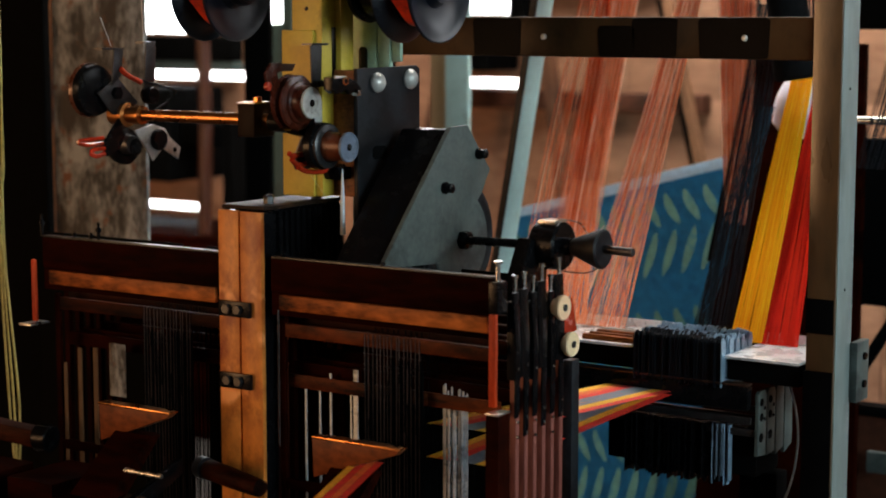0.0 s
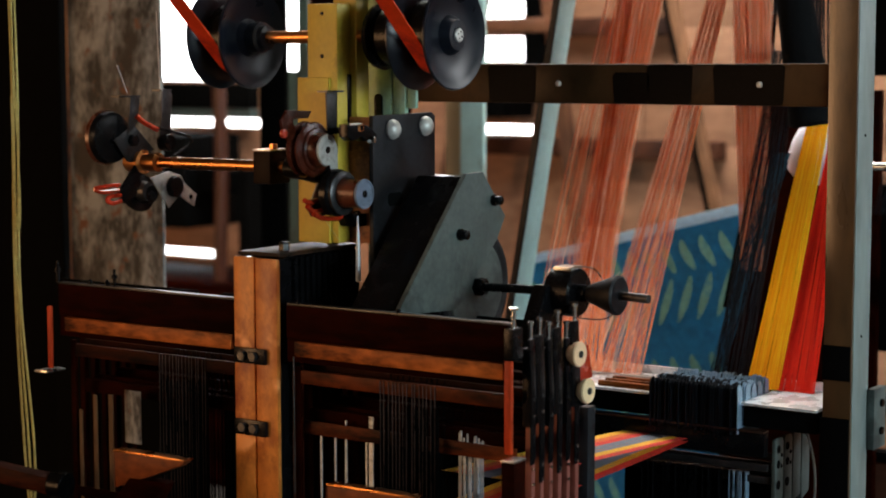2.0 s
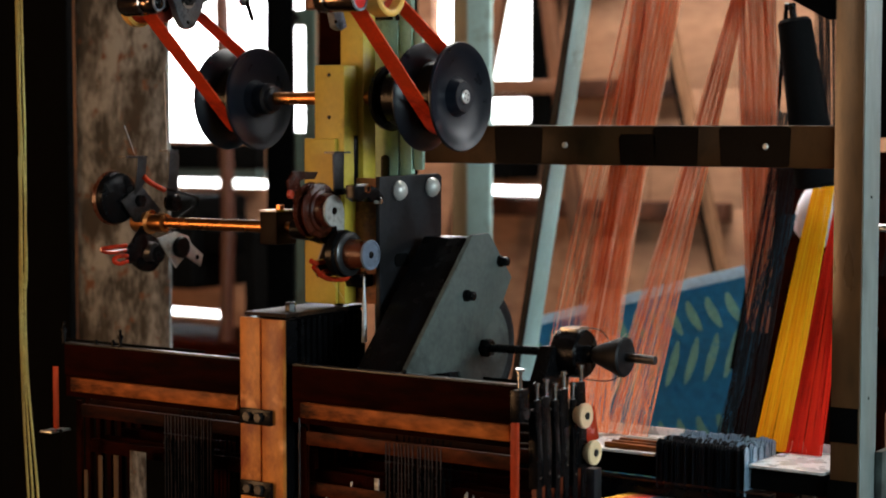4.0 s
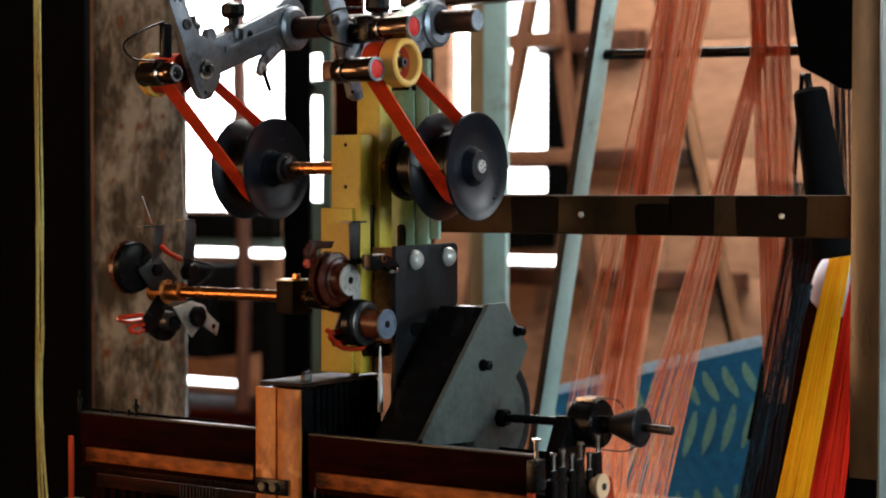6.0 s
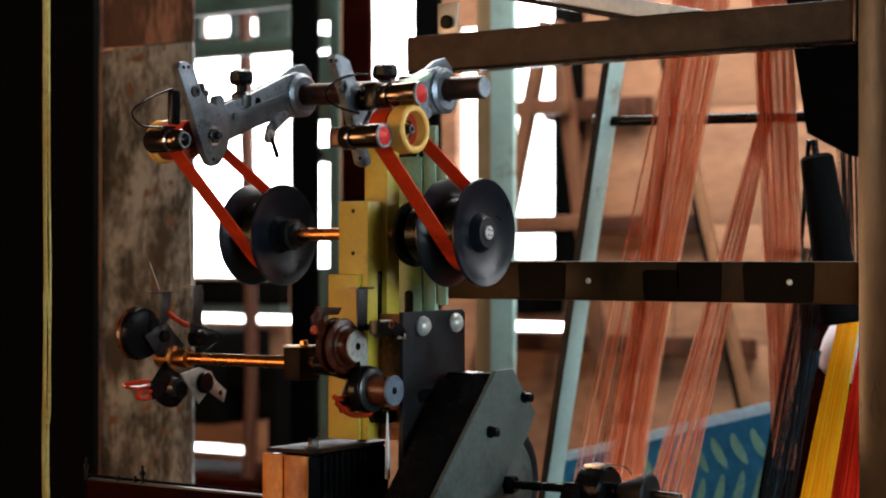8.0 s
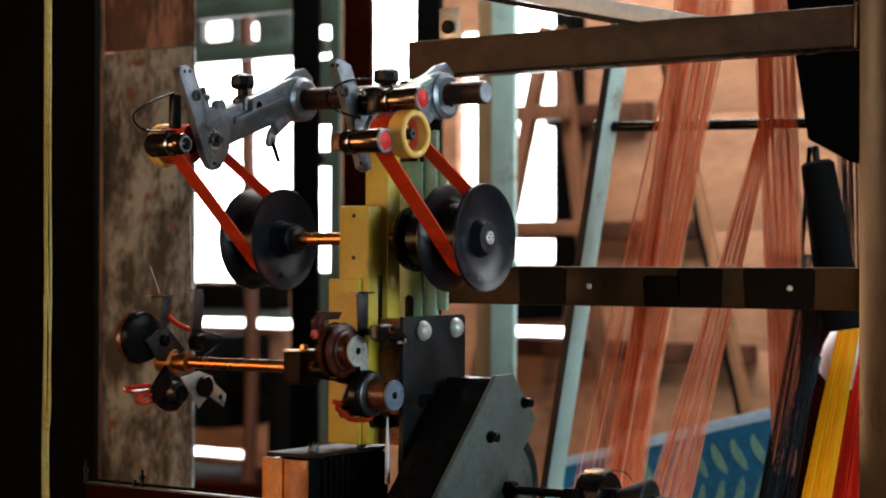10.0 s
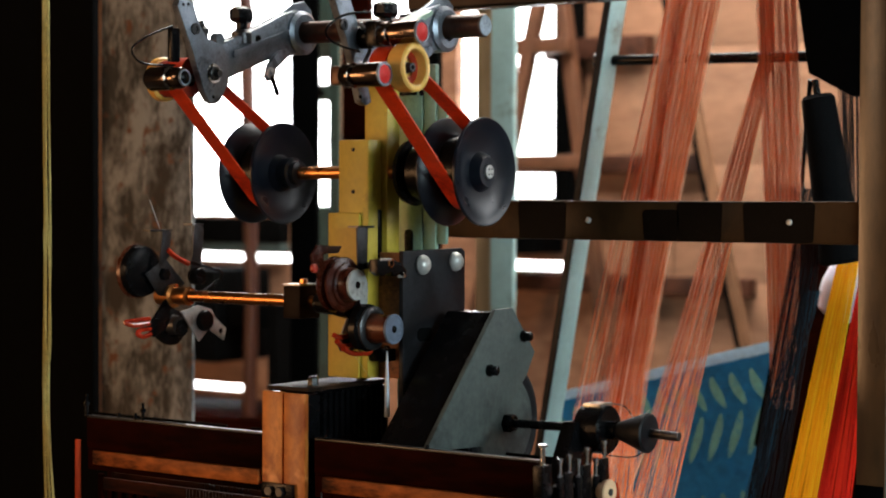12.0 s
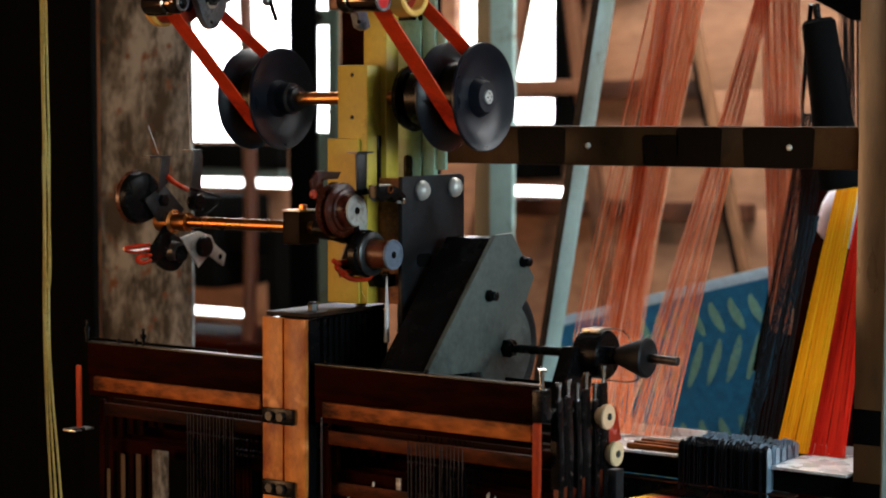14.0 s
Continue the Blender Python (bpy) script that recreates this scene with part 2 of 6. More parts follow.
def box(bm, a, b, bev=0.0):
    a, b = [min(p, q) for p, q in zip(a, b)], [max(p, q) for p, q in zip(a, b)]
    made = bmesh.ops.create_cube(bm, size=1.0, matrix=Matrix.Translation([(p + q) / 2 for p, q in zip(a, b)]) @ Matrix.Diagonal([q - p for p, q in zip(a, b)] + [1]))
    if bev:
        es = list({e for v in made["verts"] for e in v.link_edges})
        bmesh.ops.bevel(bm, geom=es, offset=bev, segments=2, affect="EDGES", profile=0.6)
    return bm


def beam(bm, p0, p1, w, d, bev=0.0):
    """A bar of section w x d from p0 to p1; w lies sideways."""
    p0, p1 = Vector(p0), Vector(p1)
    m = (p1 - p0).to_track_quat("Z", "Y").to_matrix().to_4x4()
    made = bmesh.ops.create_cube(bm, size=1.0, matrix=Matrix.Translation((p0 + p1) / 2) @ m @ Matrix.Diagonal((w, d, (p1 - p0).length, 1)))
    if bev:
        es = list({e for v in made["verts"] for e in v.link_edges})
        bmesh.ops.bevel(bm, geom=es, offset=bev, segments=2, affect="EDGES", profile=0.6)
    return bm


def turned(bm, profile, p0, axis, seg=40):
    """A turned body: profile rows of (way along the axis, radius)."""
    q = Vector(axis).to_track_quat("Z", "Y").to_matrix()
    p0 = Vector(p0)
    rings = []
    for a, r in profile:
        if r < 1e-6:
            rings.append([bm.verts.new(p0 + q @ Vector((0, 0, a)))])
        else:
            rings.append([bm.verts.new(p0 + q @ Vector((r * math.cos(i * math.tau / seg), r * math.sin(i * math.tau / seg), a))) for i in range(seg)])
    for u, v in zip(rings, rings[1:]):
        for i in range(seg):
            j = (i + 1) % seg
            if len(u) == 1 and len(v) == 1:
                continue
            if len(u) == 1:
                bm.faces.new((u[0], v[j], v[i]))
            elif len(v) == 1:
                bm.faces.new((u[i], u[j], v[0]))
            else:
                bm.faces.new((u[i], u[j], v[j], v[i]))
    return bm


def rod(bm, p0, p1, r, seg=20, bev=0.12):
    n = (Vector(p1) - Vector(p0)).length
    c = min(r * bev, n * 0.2)
    return turned(bm, [(0, 0), (0, r - c), (c, r), (n - c, r), (n, r - c), (n, 0)], p0, Vector(p1) - Vector(p0), seg)


def prism(bm, pts, axis, a0, a1, bev=0.0):
    """A polygon in the plane across axis ('x': pts are y, z; 'y': x, z; 'z': x, y), thick from a0 to a1."""
    put = {"x": lambda a, p: (a, p[0], p[1]), "y": lambda a, p: (p[0], a, p[1]), "z": lambda a, p: (p[0], p[1], a)}[axis]
    lo, hi = [bm.verts.new(put(a0, p)) for p in pts], [bm.verts.new(put(a1, p)) for p in pts]
    fs = [bm.faces.new(lo[::-1]), bm.faces.new(hi)]
    n = len(pts)
    for i in range(n):
        fs.append(bm.faces.new((lo[i], lo[(i + 1) % n], hi[(i + 1) % n], hi[i])))
    bmesh.ops.recalc_face_normals(bm, faces=fs)
    if bev:
        es = list({e for f in fs[:2] for e in f.edges})
        bmesh.ops.bevel(bm, geom=es, offset=bev, segments=2, affect="EDGES", profile=0.6)
    return bm


def tube(bm, pts, r, seg=8):
    pts = [Vector(p) for p in pts]
    rings = []
    for i, p in enumerate(pts):
        d = (pts[min(i + 1, len(pts) - 1)] - pts[max(i - 1, 0)]).normalized()
        s = d.orthogonal().normalized() if i == 0 else (s - d * s.dot(d)).normalized()
        t = d.cross(s)
        rings.append([bm.verts.new(p + r * (math.cos(k * math.tau / seg) * s + math.sin(k * math.tau / seg) * t)) for k in range(seg)])
    for u, v in zip(rings, rings[1:]):
        for k in range(seg):
            bm.faces.new((u[k], u[(k + 1) % seg], v[(k + 1) % seg], v[k]))
    bm.faces.new(rings[0][::-1]), bm.faces.new(rings[-1])
    return bm


def curve(pts, n=8):
    """Points along a smooth line through pts."""
    pts = [Vector(p) for p in pts]
    pts = [2 * pts[0] - pts[1]] + pts + [2 * pts[-1] - pts[-2]]
    out = []
    for a, b, c, d in zip(pts, pts[1:], pts[2:], pts[3:]):
        for i in range(n):
            t = i / n
            out.append(0.5 * (2 * b + (c - a) * t + (2 * a - 5 * b + 4 * c - d) * t * t + (3 * b - a - 3 * c + d) * t ** 3))
    return out + [pts[-2]]


def mesh_of(name, bm, material, shift=None):
    if shift is not None:
        bmesh.ops.translate(bm, vec=-Vector(shift), verts=bm.verts)
    me = bpy.data.meshes.new(name)
    bm.to_mesh(me)
    bm.free()
    me.materials.append(material)
    for p in me.polygons:
        p.use_smooth = True
    me.set_sharp_from_angle(angle=radians(32))
    return me


def thing(name, at, label, category, group="", kind=""):
    e = new(name)
    e.empty_display_size = 0.02
    e.location = at
    ORIGIN[e.name] = Vector(at)
    return tagged(e, label, category, group, kind)


def part(name, bm, material, parent, label=""):
    """A bmesh in place in the world becomes one mesh under a thing, or under a part of it."""
    o = ORIGIN[parent.name]
    ob = new(name, mesh_of(name, bm, material, o))
    ob.parent = parent
    ORIGIN[ob.name] = o
    return tagged(ob, label)


def solo(name, bm, material, at, label, category, group="", kind=""):
    ob = new(name, mesh_of(name, bm, material, at))
    ob.location = at
    ORIGIN[ob.name] = Vector(at)
    return tagged(ob, label, category, group, kind)


def setting(name, bm, material, label):
    return tagged(new(name, mesh_of(name, bm, material)), label, kind="structure")


def strands(name, material, paths, r, parent):
    """Threads: each one a thin three-sided tube along its own path."""
    vs, fs = [], []
    for path in paths:
        base = len(vs)
        for p in path:
            for k in range(3):
                a = k * math.tau / 3 + 0.5
                vs.append((p[0] + r * math.cos(a), p[1] + r * math.sin(a), p[2]))
        for i in range(len(path) - 1):
            for k in range(3):
                u, v = base + 3 * i + k, base + 3 * i + (k + 1) % 3
                fs.append((u, v, v + 3, u + 3))
    o = ORIGIN[parent.name]
    vs = [(x - o.x, y - o.y, z - o.z) for x, y, z in vs]
    me = bpy.data.meshes.new(name)
    me.from_pydata(vs, [], fs)
    me.materials.append(material)
    ob = new(name, me)
    ob.parent = parent
    ORIGIN[ob.name] = o
    return tagged(ob, kind="stuff")


def bolt(bm, p, axis, r=0.006, h=0.006):
    return turned(bm, [(-0.001, 0), (-0.001, r), (h * 0.85, r), (h, r * 0.85), (h, 0)], p, axis, 6)


def screw(bm, p, axis, r=0.004, h=0.002):
    return turned(bm, [(-0.001, 0), (-0.001, r), (h * 0.5, r), (h, r * 0.6), (h, 0)], p, axis, 14)


# ---- the room ----
def room():
    setting("floor", box(B(), (-7, -3.2, -0.12), (3.2, 7.2, 0)), CONCRETE, "dark oil-stained concrete floor of the weaving shed")
    # unseen ceiling, left open under the added overhead lamp
    ceiling = B()
    for a, b in (((-7, -3.2), (3.2, 2.97)), ((-7, 4.73), (3.2, 5.6)), ((-7, 2.97), (-3.65, 4.73)), ((-0.75, 2.97), (3.2, 4.73))):
        box(ceiling, (*a, 3.62), (*b, 3.75))
    setting("ceiling", ceiling, PLASTER, "unseen dark ceiling with an opening for the added top light")
    setting("wall_west", box(B(), (-7.2, -3.2, 0), (-7, 5.6, 3.6)), PLASTER, "unseen dark side wall closing the room")

    def pierced(name, fixed, lo, hi, holes, across, label, material=PLASTER, thick=0.12):
        """A wall with openings cut through it."""
        us = sorted({lo, hi, *[h[0] for h in holes], *[h[1] for h in holes]})
        bm = B()
        for u0, u1 in zip(us, us[1:]):
            spans = sorted((h[2], h[3]) for h in holes if h[0] <= u0 + 1e-6 and h[1] >= u1 - 1e-6)
            z = 0.0
            for a, b in spans + [(3.6, 3.6)]:
                if a > z + 1e-4:
                    if across == "x":
                        box(bm, (u0, fixed, z), (u1, fixed + thick, a))
                    else:
                        box(bm, (fixed, u0, z), (fixed + thick, u1, a))
                z = max(z, b)
        setting(name, bm, material, label)

    pierced("wall_east", 3.0, -3.2, 5.6, [(0.2, 2.2, 1.2, 2.6)], "y", "dim plastered wall with a wide window")
    # openings made only for the two added warm lamps
    pierced("wall_south", -3.2, -7, 3.2, [(-6.3, -4.7, 0.25, 2.2), (-3.95, -2.65, 1.8, 3.0)], "x", "unseen dark wall with two openings for the added warm lights")
    pierced("wall_north", 5.2, -7, 3.2, BACK_HOLES, "x", "brown boarded wall pierced by bright window openings", BOARDS, 0.04)
    back = B()
    box(back, (-9, 7.0, -0.1), (7, 7.02, 5))
    setting("backdrop", back, SKYGLOW, "bright overcast sky seen through the windows")


BACK_HOLES = [
    (-5.02, -4.371, 1.388, 2.252), (-4.33, -4.195, 1.388, 2.40), (-4.06, -3.764, 1.50, 2.50), (-3.64, -3.545, 1.50, 2.25),
    (-3.47, -3.200, 1.590, 2.40), (-3.47, -3.200, 1.457, 1.546),
    # unseen opening, placed so the drum flanges reflect its brightness
    (-0.5, 2.4, 2.0, 3.3),
    (-4.835, -4.662, 2.300, 2.372), (-4.625, -4.527, 2.290, 2.356),
    (-4.95, -4.371, 1.216, 1.246), (-4.95, -4.55, 0.722, 0.750), (-3.46, -3.205, 1.214, 1.244),
]


LINTEL = mat("grey_green_lintel", (0.042, 0.068, 0.066), 0.6, 0, 0.25, 5, 0.1, (0.022, 0.034, 0.034), 0.3)


def backwall_timbers():
    def bar(name, p0, p1, w, d, m, label, cat="timber"):
        bm = B()
        beam(bm, p0, p1, w, d, 0.004)
        at = ((p0[0] + p1[0]) / 2, (p0[1] + p1[1]) / 2, min(p0[2], p1[2]))
        solo(name, bm, m, at, label, cat)

    # red-brown rails nailed along the boarded wall
    for x0, x1, z0, z1 in ((-3.24, -2.86, 1.905, 1.972), (-3.42, -2.66, 1.535, 1.592), (-3.42, -2.5, 1.150, 1.208)):
        bm = box(B(), (x0, 5.125, z0), (x1, 5.1835, z1), 0.004)
        solo("wall_rail", bm, REDRAIL, ((x0 + x1) / 2, 5.17, z0), "red-brown timber rail fixed along the boarded wall", "rail")
    solo("wall_rail", box(B(), (-4.95, 5.125, 1.286), (-4.371, 5.1835, 1.378), 0.004), BLACKPOST, (-4.66, 5.15, 1.286), "black timber rail under the bright window", "rail")
    solo("sill_board", box(B(), (-4.95, 5.13, 1.250), (-4.371, 5.1835, 1.284), 0.003), LINTEL, (-4.66, 5.15, 1.250), "grey painted sill board under the bright window", "sill")
    # sheets nailed to the wall between the rails
    rnd = random.Random(12)
    for z0, z1 in ((0.20, 0.776), (0.78, 1.190), (1.194, 1.560), (1.564, 1.930), (1.934, 2.45)):
        x = -3.12
        while x < -1.7:
            w = rnd.uniform(0.32, 0.52)
            d = rnd.uniform(0.008, 0.012)
            solo("wall_sheet", box(B(), (x, 5.196 - d, z0), (x + w - 0.004, 5.197, z1), 0.002), BOARDS, (x + w / 2, 5.19, z0), "brown fibre sheet nailed to the boarded wall", "wall sheet", "wall sheets")
            x += w
    # green lintel over the window
    ln = thing("window_lintel", (-4.7, 5.17, 2.255), "grey-green painted lintel over the bright window", "lintel")
    for x0, x1, z0, z1 in ((-5.1, -4.36, 2.256, 2.288), (-5.1, -4.36, 2.374, 2.60), (-5.1, -4.806, 2.289, 2.373), (-4.66, -4.627, 2.289, 2.373), (-4.525, -4.36, 2.289, 2.373)):
        part("board", box(B(), (x0, 5.17, z0), (x1, 5.196, z1), 0.002), LINTEL, ln)
    # dark bench under the window
    bm = box(B(), (-4.95, 4.7, 0.0), (-4.0, 5.19, 0.70), 0.01)
    solo("low_cabinet", bm, DARKWOOD, (-4.5, 4.95, 0), "dark low wooden cabinet standing under the window", "cabinet")
    bm = box(B(), (-3.185, 5.1, 1.40), (-3.125, 5.196, 2.3), 0.004)
    solo("wall_batten", bm, BLACKPOST, (-3.155, 5.15, 1.4), "black upright batten fixed to the wall", "batten")
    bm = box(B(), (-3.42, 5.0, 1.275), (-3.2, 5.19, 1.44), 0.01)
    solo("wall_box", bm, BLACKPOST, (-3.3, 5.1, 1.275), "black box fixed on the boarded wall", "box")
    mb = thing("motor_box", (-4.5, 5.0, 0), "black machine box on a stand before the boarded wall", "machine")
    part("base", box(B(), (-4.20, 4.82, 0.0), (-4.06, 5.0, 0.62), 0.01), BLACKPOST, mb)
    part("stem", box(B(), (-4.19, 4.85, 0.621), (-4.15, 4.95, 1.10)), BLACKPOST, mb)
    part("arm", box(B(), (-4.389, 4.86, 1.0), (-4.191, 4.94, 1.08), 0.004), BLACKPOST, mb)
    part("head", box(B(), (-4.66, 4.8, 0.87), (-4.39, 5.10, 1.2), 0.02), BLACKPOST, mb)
    bar("leaning_pole", (-2.595, 4.8, 2.05), (-2.092, 4.8, 0.0), 0.026, 0.03, POLEWOOD, "brown wooden pole leaning before the boarded wall", "pole")
    # second pole added only as the dark left edge of the brown one
    bar("leaning_pole", (-2.625, 4.82, 2.05), (-2.122, 4.82, 0.0), 0.024, 0.024, BLACKPOST, "dark pole set as the left edge of the brown one", "pole")
    bm = B()
    tube(bm, [(-4.255, 4.8, 0.0), (-4.22, 4.8, 1.1), (-4.253, 4.8, 2.3), (-4.253, 4.8, 3.6)], 0.024, 12)
    solo("red_pipe", bm, RUSTPIPE, (-4.25, 4.8, 0), "upright rust-red pipe standing before the window", "pipe")
    # trestle of two legs and rungs before the window
    tr = thing("trestle", (-3.07, 4.9, 0), "red-brown wooden trestle standing before the bright window", "trestle")
    part("leg", beam(B(), (-3.085, 4.9, 2.2), (-3.60, 4.9, 0.0), 0.045, 0.04, 0.004), TRESTLE, tr)
    part("leg", beam(B(), (-3.075, 4.94, 2.2), (-2.738, 4.94, 0.0), 0.045, 0.04, 0.004), TRESTLE, tr)
    part("rung", box(B(), (-3.20, 4.88, 1.905), (-3.0, 4.925, 1.955), 0.004), TRESTLE, tr)
    part("rung", box(B(), (-3.30, 4.88, 1.545), (-2.96, 4.925, 1.59), 0.004), TRESTLE, tr)


def uprights():
    bm = box(B(), (-3.036, 3.6, 0), (-2.950, 3.615, 3.62), 0.006)
    solo("dark_post", bm, BLACKPOST, (-2.99, 3.64, 0), "tall black painted steel post behind the loom", "post")
    g = thing("green_stand", (-3.1, 3.9, 0), "dark green painted steel stand behind the loom", "machine stand")
    part("column", box(B(), (-3.152, 3.9, 0), (-3.118, 3.91, 2.6), 0.002), STANDGREEN, g)
    for z0, z1 in ((0.0, 1.43), (1.715, 1.76), (1.83, 2.01), (2.10, 2.6)):
        part("bridge", box(B(), (-3.215, 3.9, z0), (-3.1525, 3.908, z1), 0.003), STANDGREEN, g)
    part("bolt", bolt(B(), (-3.18, 3.9, 1.738), (0, -1, 0), 0.012, 0.008), IRON, g)
    part("crossbar", box(B(), (-3.75, 3.92, 2.03), (-3.19, 3.95, 2.07), 0.004), STANDGREEN, g)
    part("crossbar", box(B(), (-3.75, 3.92, 2.155), (-3.19, 3.95, 2.20), 0.004), STANDGREEN, g)
    bm = box(B(), (-2.464, 3.6, 0), (-2.412, 3.615, 3.62), 0.004)
    solo("tan_post", bm, TAN, (-2.44, 3.63, 0), "tan wooden post beside a pale teal one", "post")
    bm = box(B(), (-2.410, 3.58, 0), (-2.345, 3.595, 3.62), 0.004)
    solo("teal_post", bm, TEAL, (-2.38, 3.61, 0), "pale teal painted steel post", "post")
    bm = box(B(), (-2.645, 3.6, 0), (-2.575, 3.62, 3.62), 0.004)
    solo("slim_dark_post", bm, BLACKPOST, (-2.62, 3.63, 0), "slim black upright behind the yellow column", "post")
    bm = box(B(), (-2.885, 3.62, 0), (-2.80, 3.64, 3.62), 0.004)
    solo("red_brown_post", bm, DARKWOOD, (-2.84, 3.63, 0), "dark red-brown timber post behind the loom", "post")
    # inclined creel arm and its bar
    cr = thing("creel_frame", (-2.0, 2.9, 0), "pale teal inclined steel creel arm with a black cross bar", "creel")
    part("arm", beam(B(), (-1.668, 2.9085, 1.90), (-1.998, 2.9085, 0.0), 0.055, 0.011, 0.002), TEAL, cr)
    # dark strip over the arm's front face, painting its shade
    part("arm_shade_strip", beam(B(), (-1.669, 2.878, 1.90), (-1.999, 2.878, 0.0), 0.004, 0.013, 0.001), DARKPAINT, cr)
    part("cross_bar", rod(B(), (-1.72, 2.92, 1.704), (-1.10, 2.92, 1.69), 0.0095), IRON, cr)
    part("collar", rod(B(), (-1.735, 2.92, 1.704), (-1.715, 2.92, 1.704), 0.014), OILED, cr)


def board():
    b = thing("rusted_board", (-2.56, 2.62, 0), "tall weathered board with rust stains standing behind the loom", "board")
    part("face", box(B(), (-2.682, 2.6, 0), (-2.437, 2.608, 1.868), 0.003), PLANK, b)
    part("upper_face", box(B(), (-2.682, 2.602, 1.871), (-2.437, 2.608, 2.6), 0.003), PLANKTOP, b, "reddish weathered upper length")
    part("edge", box(B(), (-2.697, 2.598, 0), (-2.684, 2.632, 2.6), 0.002), PLANKEDGE, b)
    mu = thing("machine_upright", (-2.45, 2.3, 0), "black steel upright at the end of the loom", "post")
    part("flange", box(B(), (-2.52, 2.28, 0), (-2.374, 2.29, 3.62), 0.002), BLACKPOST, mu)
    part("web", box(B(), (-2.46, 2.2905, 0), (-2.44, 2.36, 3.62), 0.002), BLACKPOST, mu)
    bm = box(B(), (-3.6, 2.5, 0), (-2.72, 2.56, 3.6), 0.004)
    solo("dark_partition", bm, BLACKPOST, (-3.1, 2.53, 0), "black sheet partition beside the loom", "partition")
    c = thing("rope", (-2.19, 2.0, 0.0), "yellow-green rope of loose strands hanging beside the loom", "rope")
    for k, (dx, sag) in enumerate(((0.0, 0.0), (0.006, 0.004), (-0.005, 0.003))):
        part("strand", tube(B(), curve([(-2.195 + dx, 2.005, 3.62), (-2.192 + dx, 2.005, 1.8), (-2.192 + dx + sag, 2.005, 1.4), (-2.187 + dx, 2.0, 1.1), (-2.158 + dx * 2, 1.99, 0.84), (-2.15, 1.985, 0.70)], 6), 0.0019, 6), CORD, c)
    part("strand", tube(B(), curve([(-2.19, 2.0, 1.62), (-2.182, 2.0, 1.4), (-2.176, 2.0, 1.24), (-2.181, 2.0, 1.19), (-2.188, 2.0, 1.24), (-2.191, 2.0, 1.4)], 6), 0.0012, 6), CORD, c)
    part("strand", tube(B(), curve([(-2.187, 1.995, 1.15), (-2.16, 1.99, 0.98), (-2.135, 1.98, 0.86)], 6), 0.0014, 6), CORD, c)


# ---- the steel gantry ----
BROWNFLANGE = mat("brown_flange_steel", (0.066, 0.033, 0.012), 0.28, 0.0, 0.5, 9, 0.25, (0.016, 0.008, 0.004), 0.45, (1, 1, 0.25), spec=0.6)
UPPERBEAM = mat("bare_brown_beam", (0.060, 0.036, 0.023), 0.5, 0.0, 0.45, 9, 0.15, (0.025, 0.015, 0.010), 0.45, (0.5, 1, 0.6), spec=0.2)
PALEBAR = mat("pale_zinc_bar", (0.80, 0.88, 0.92), 0.4, 0, 0.15, 14, 0.1, (0.50, 0.56, 0.60), 0.3)


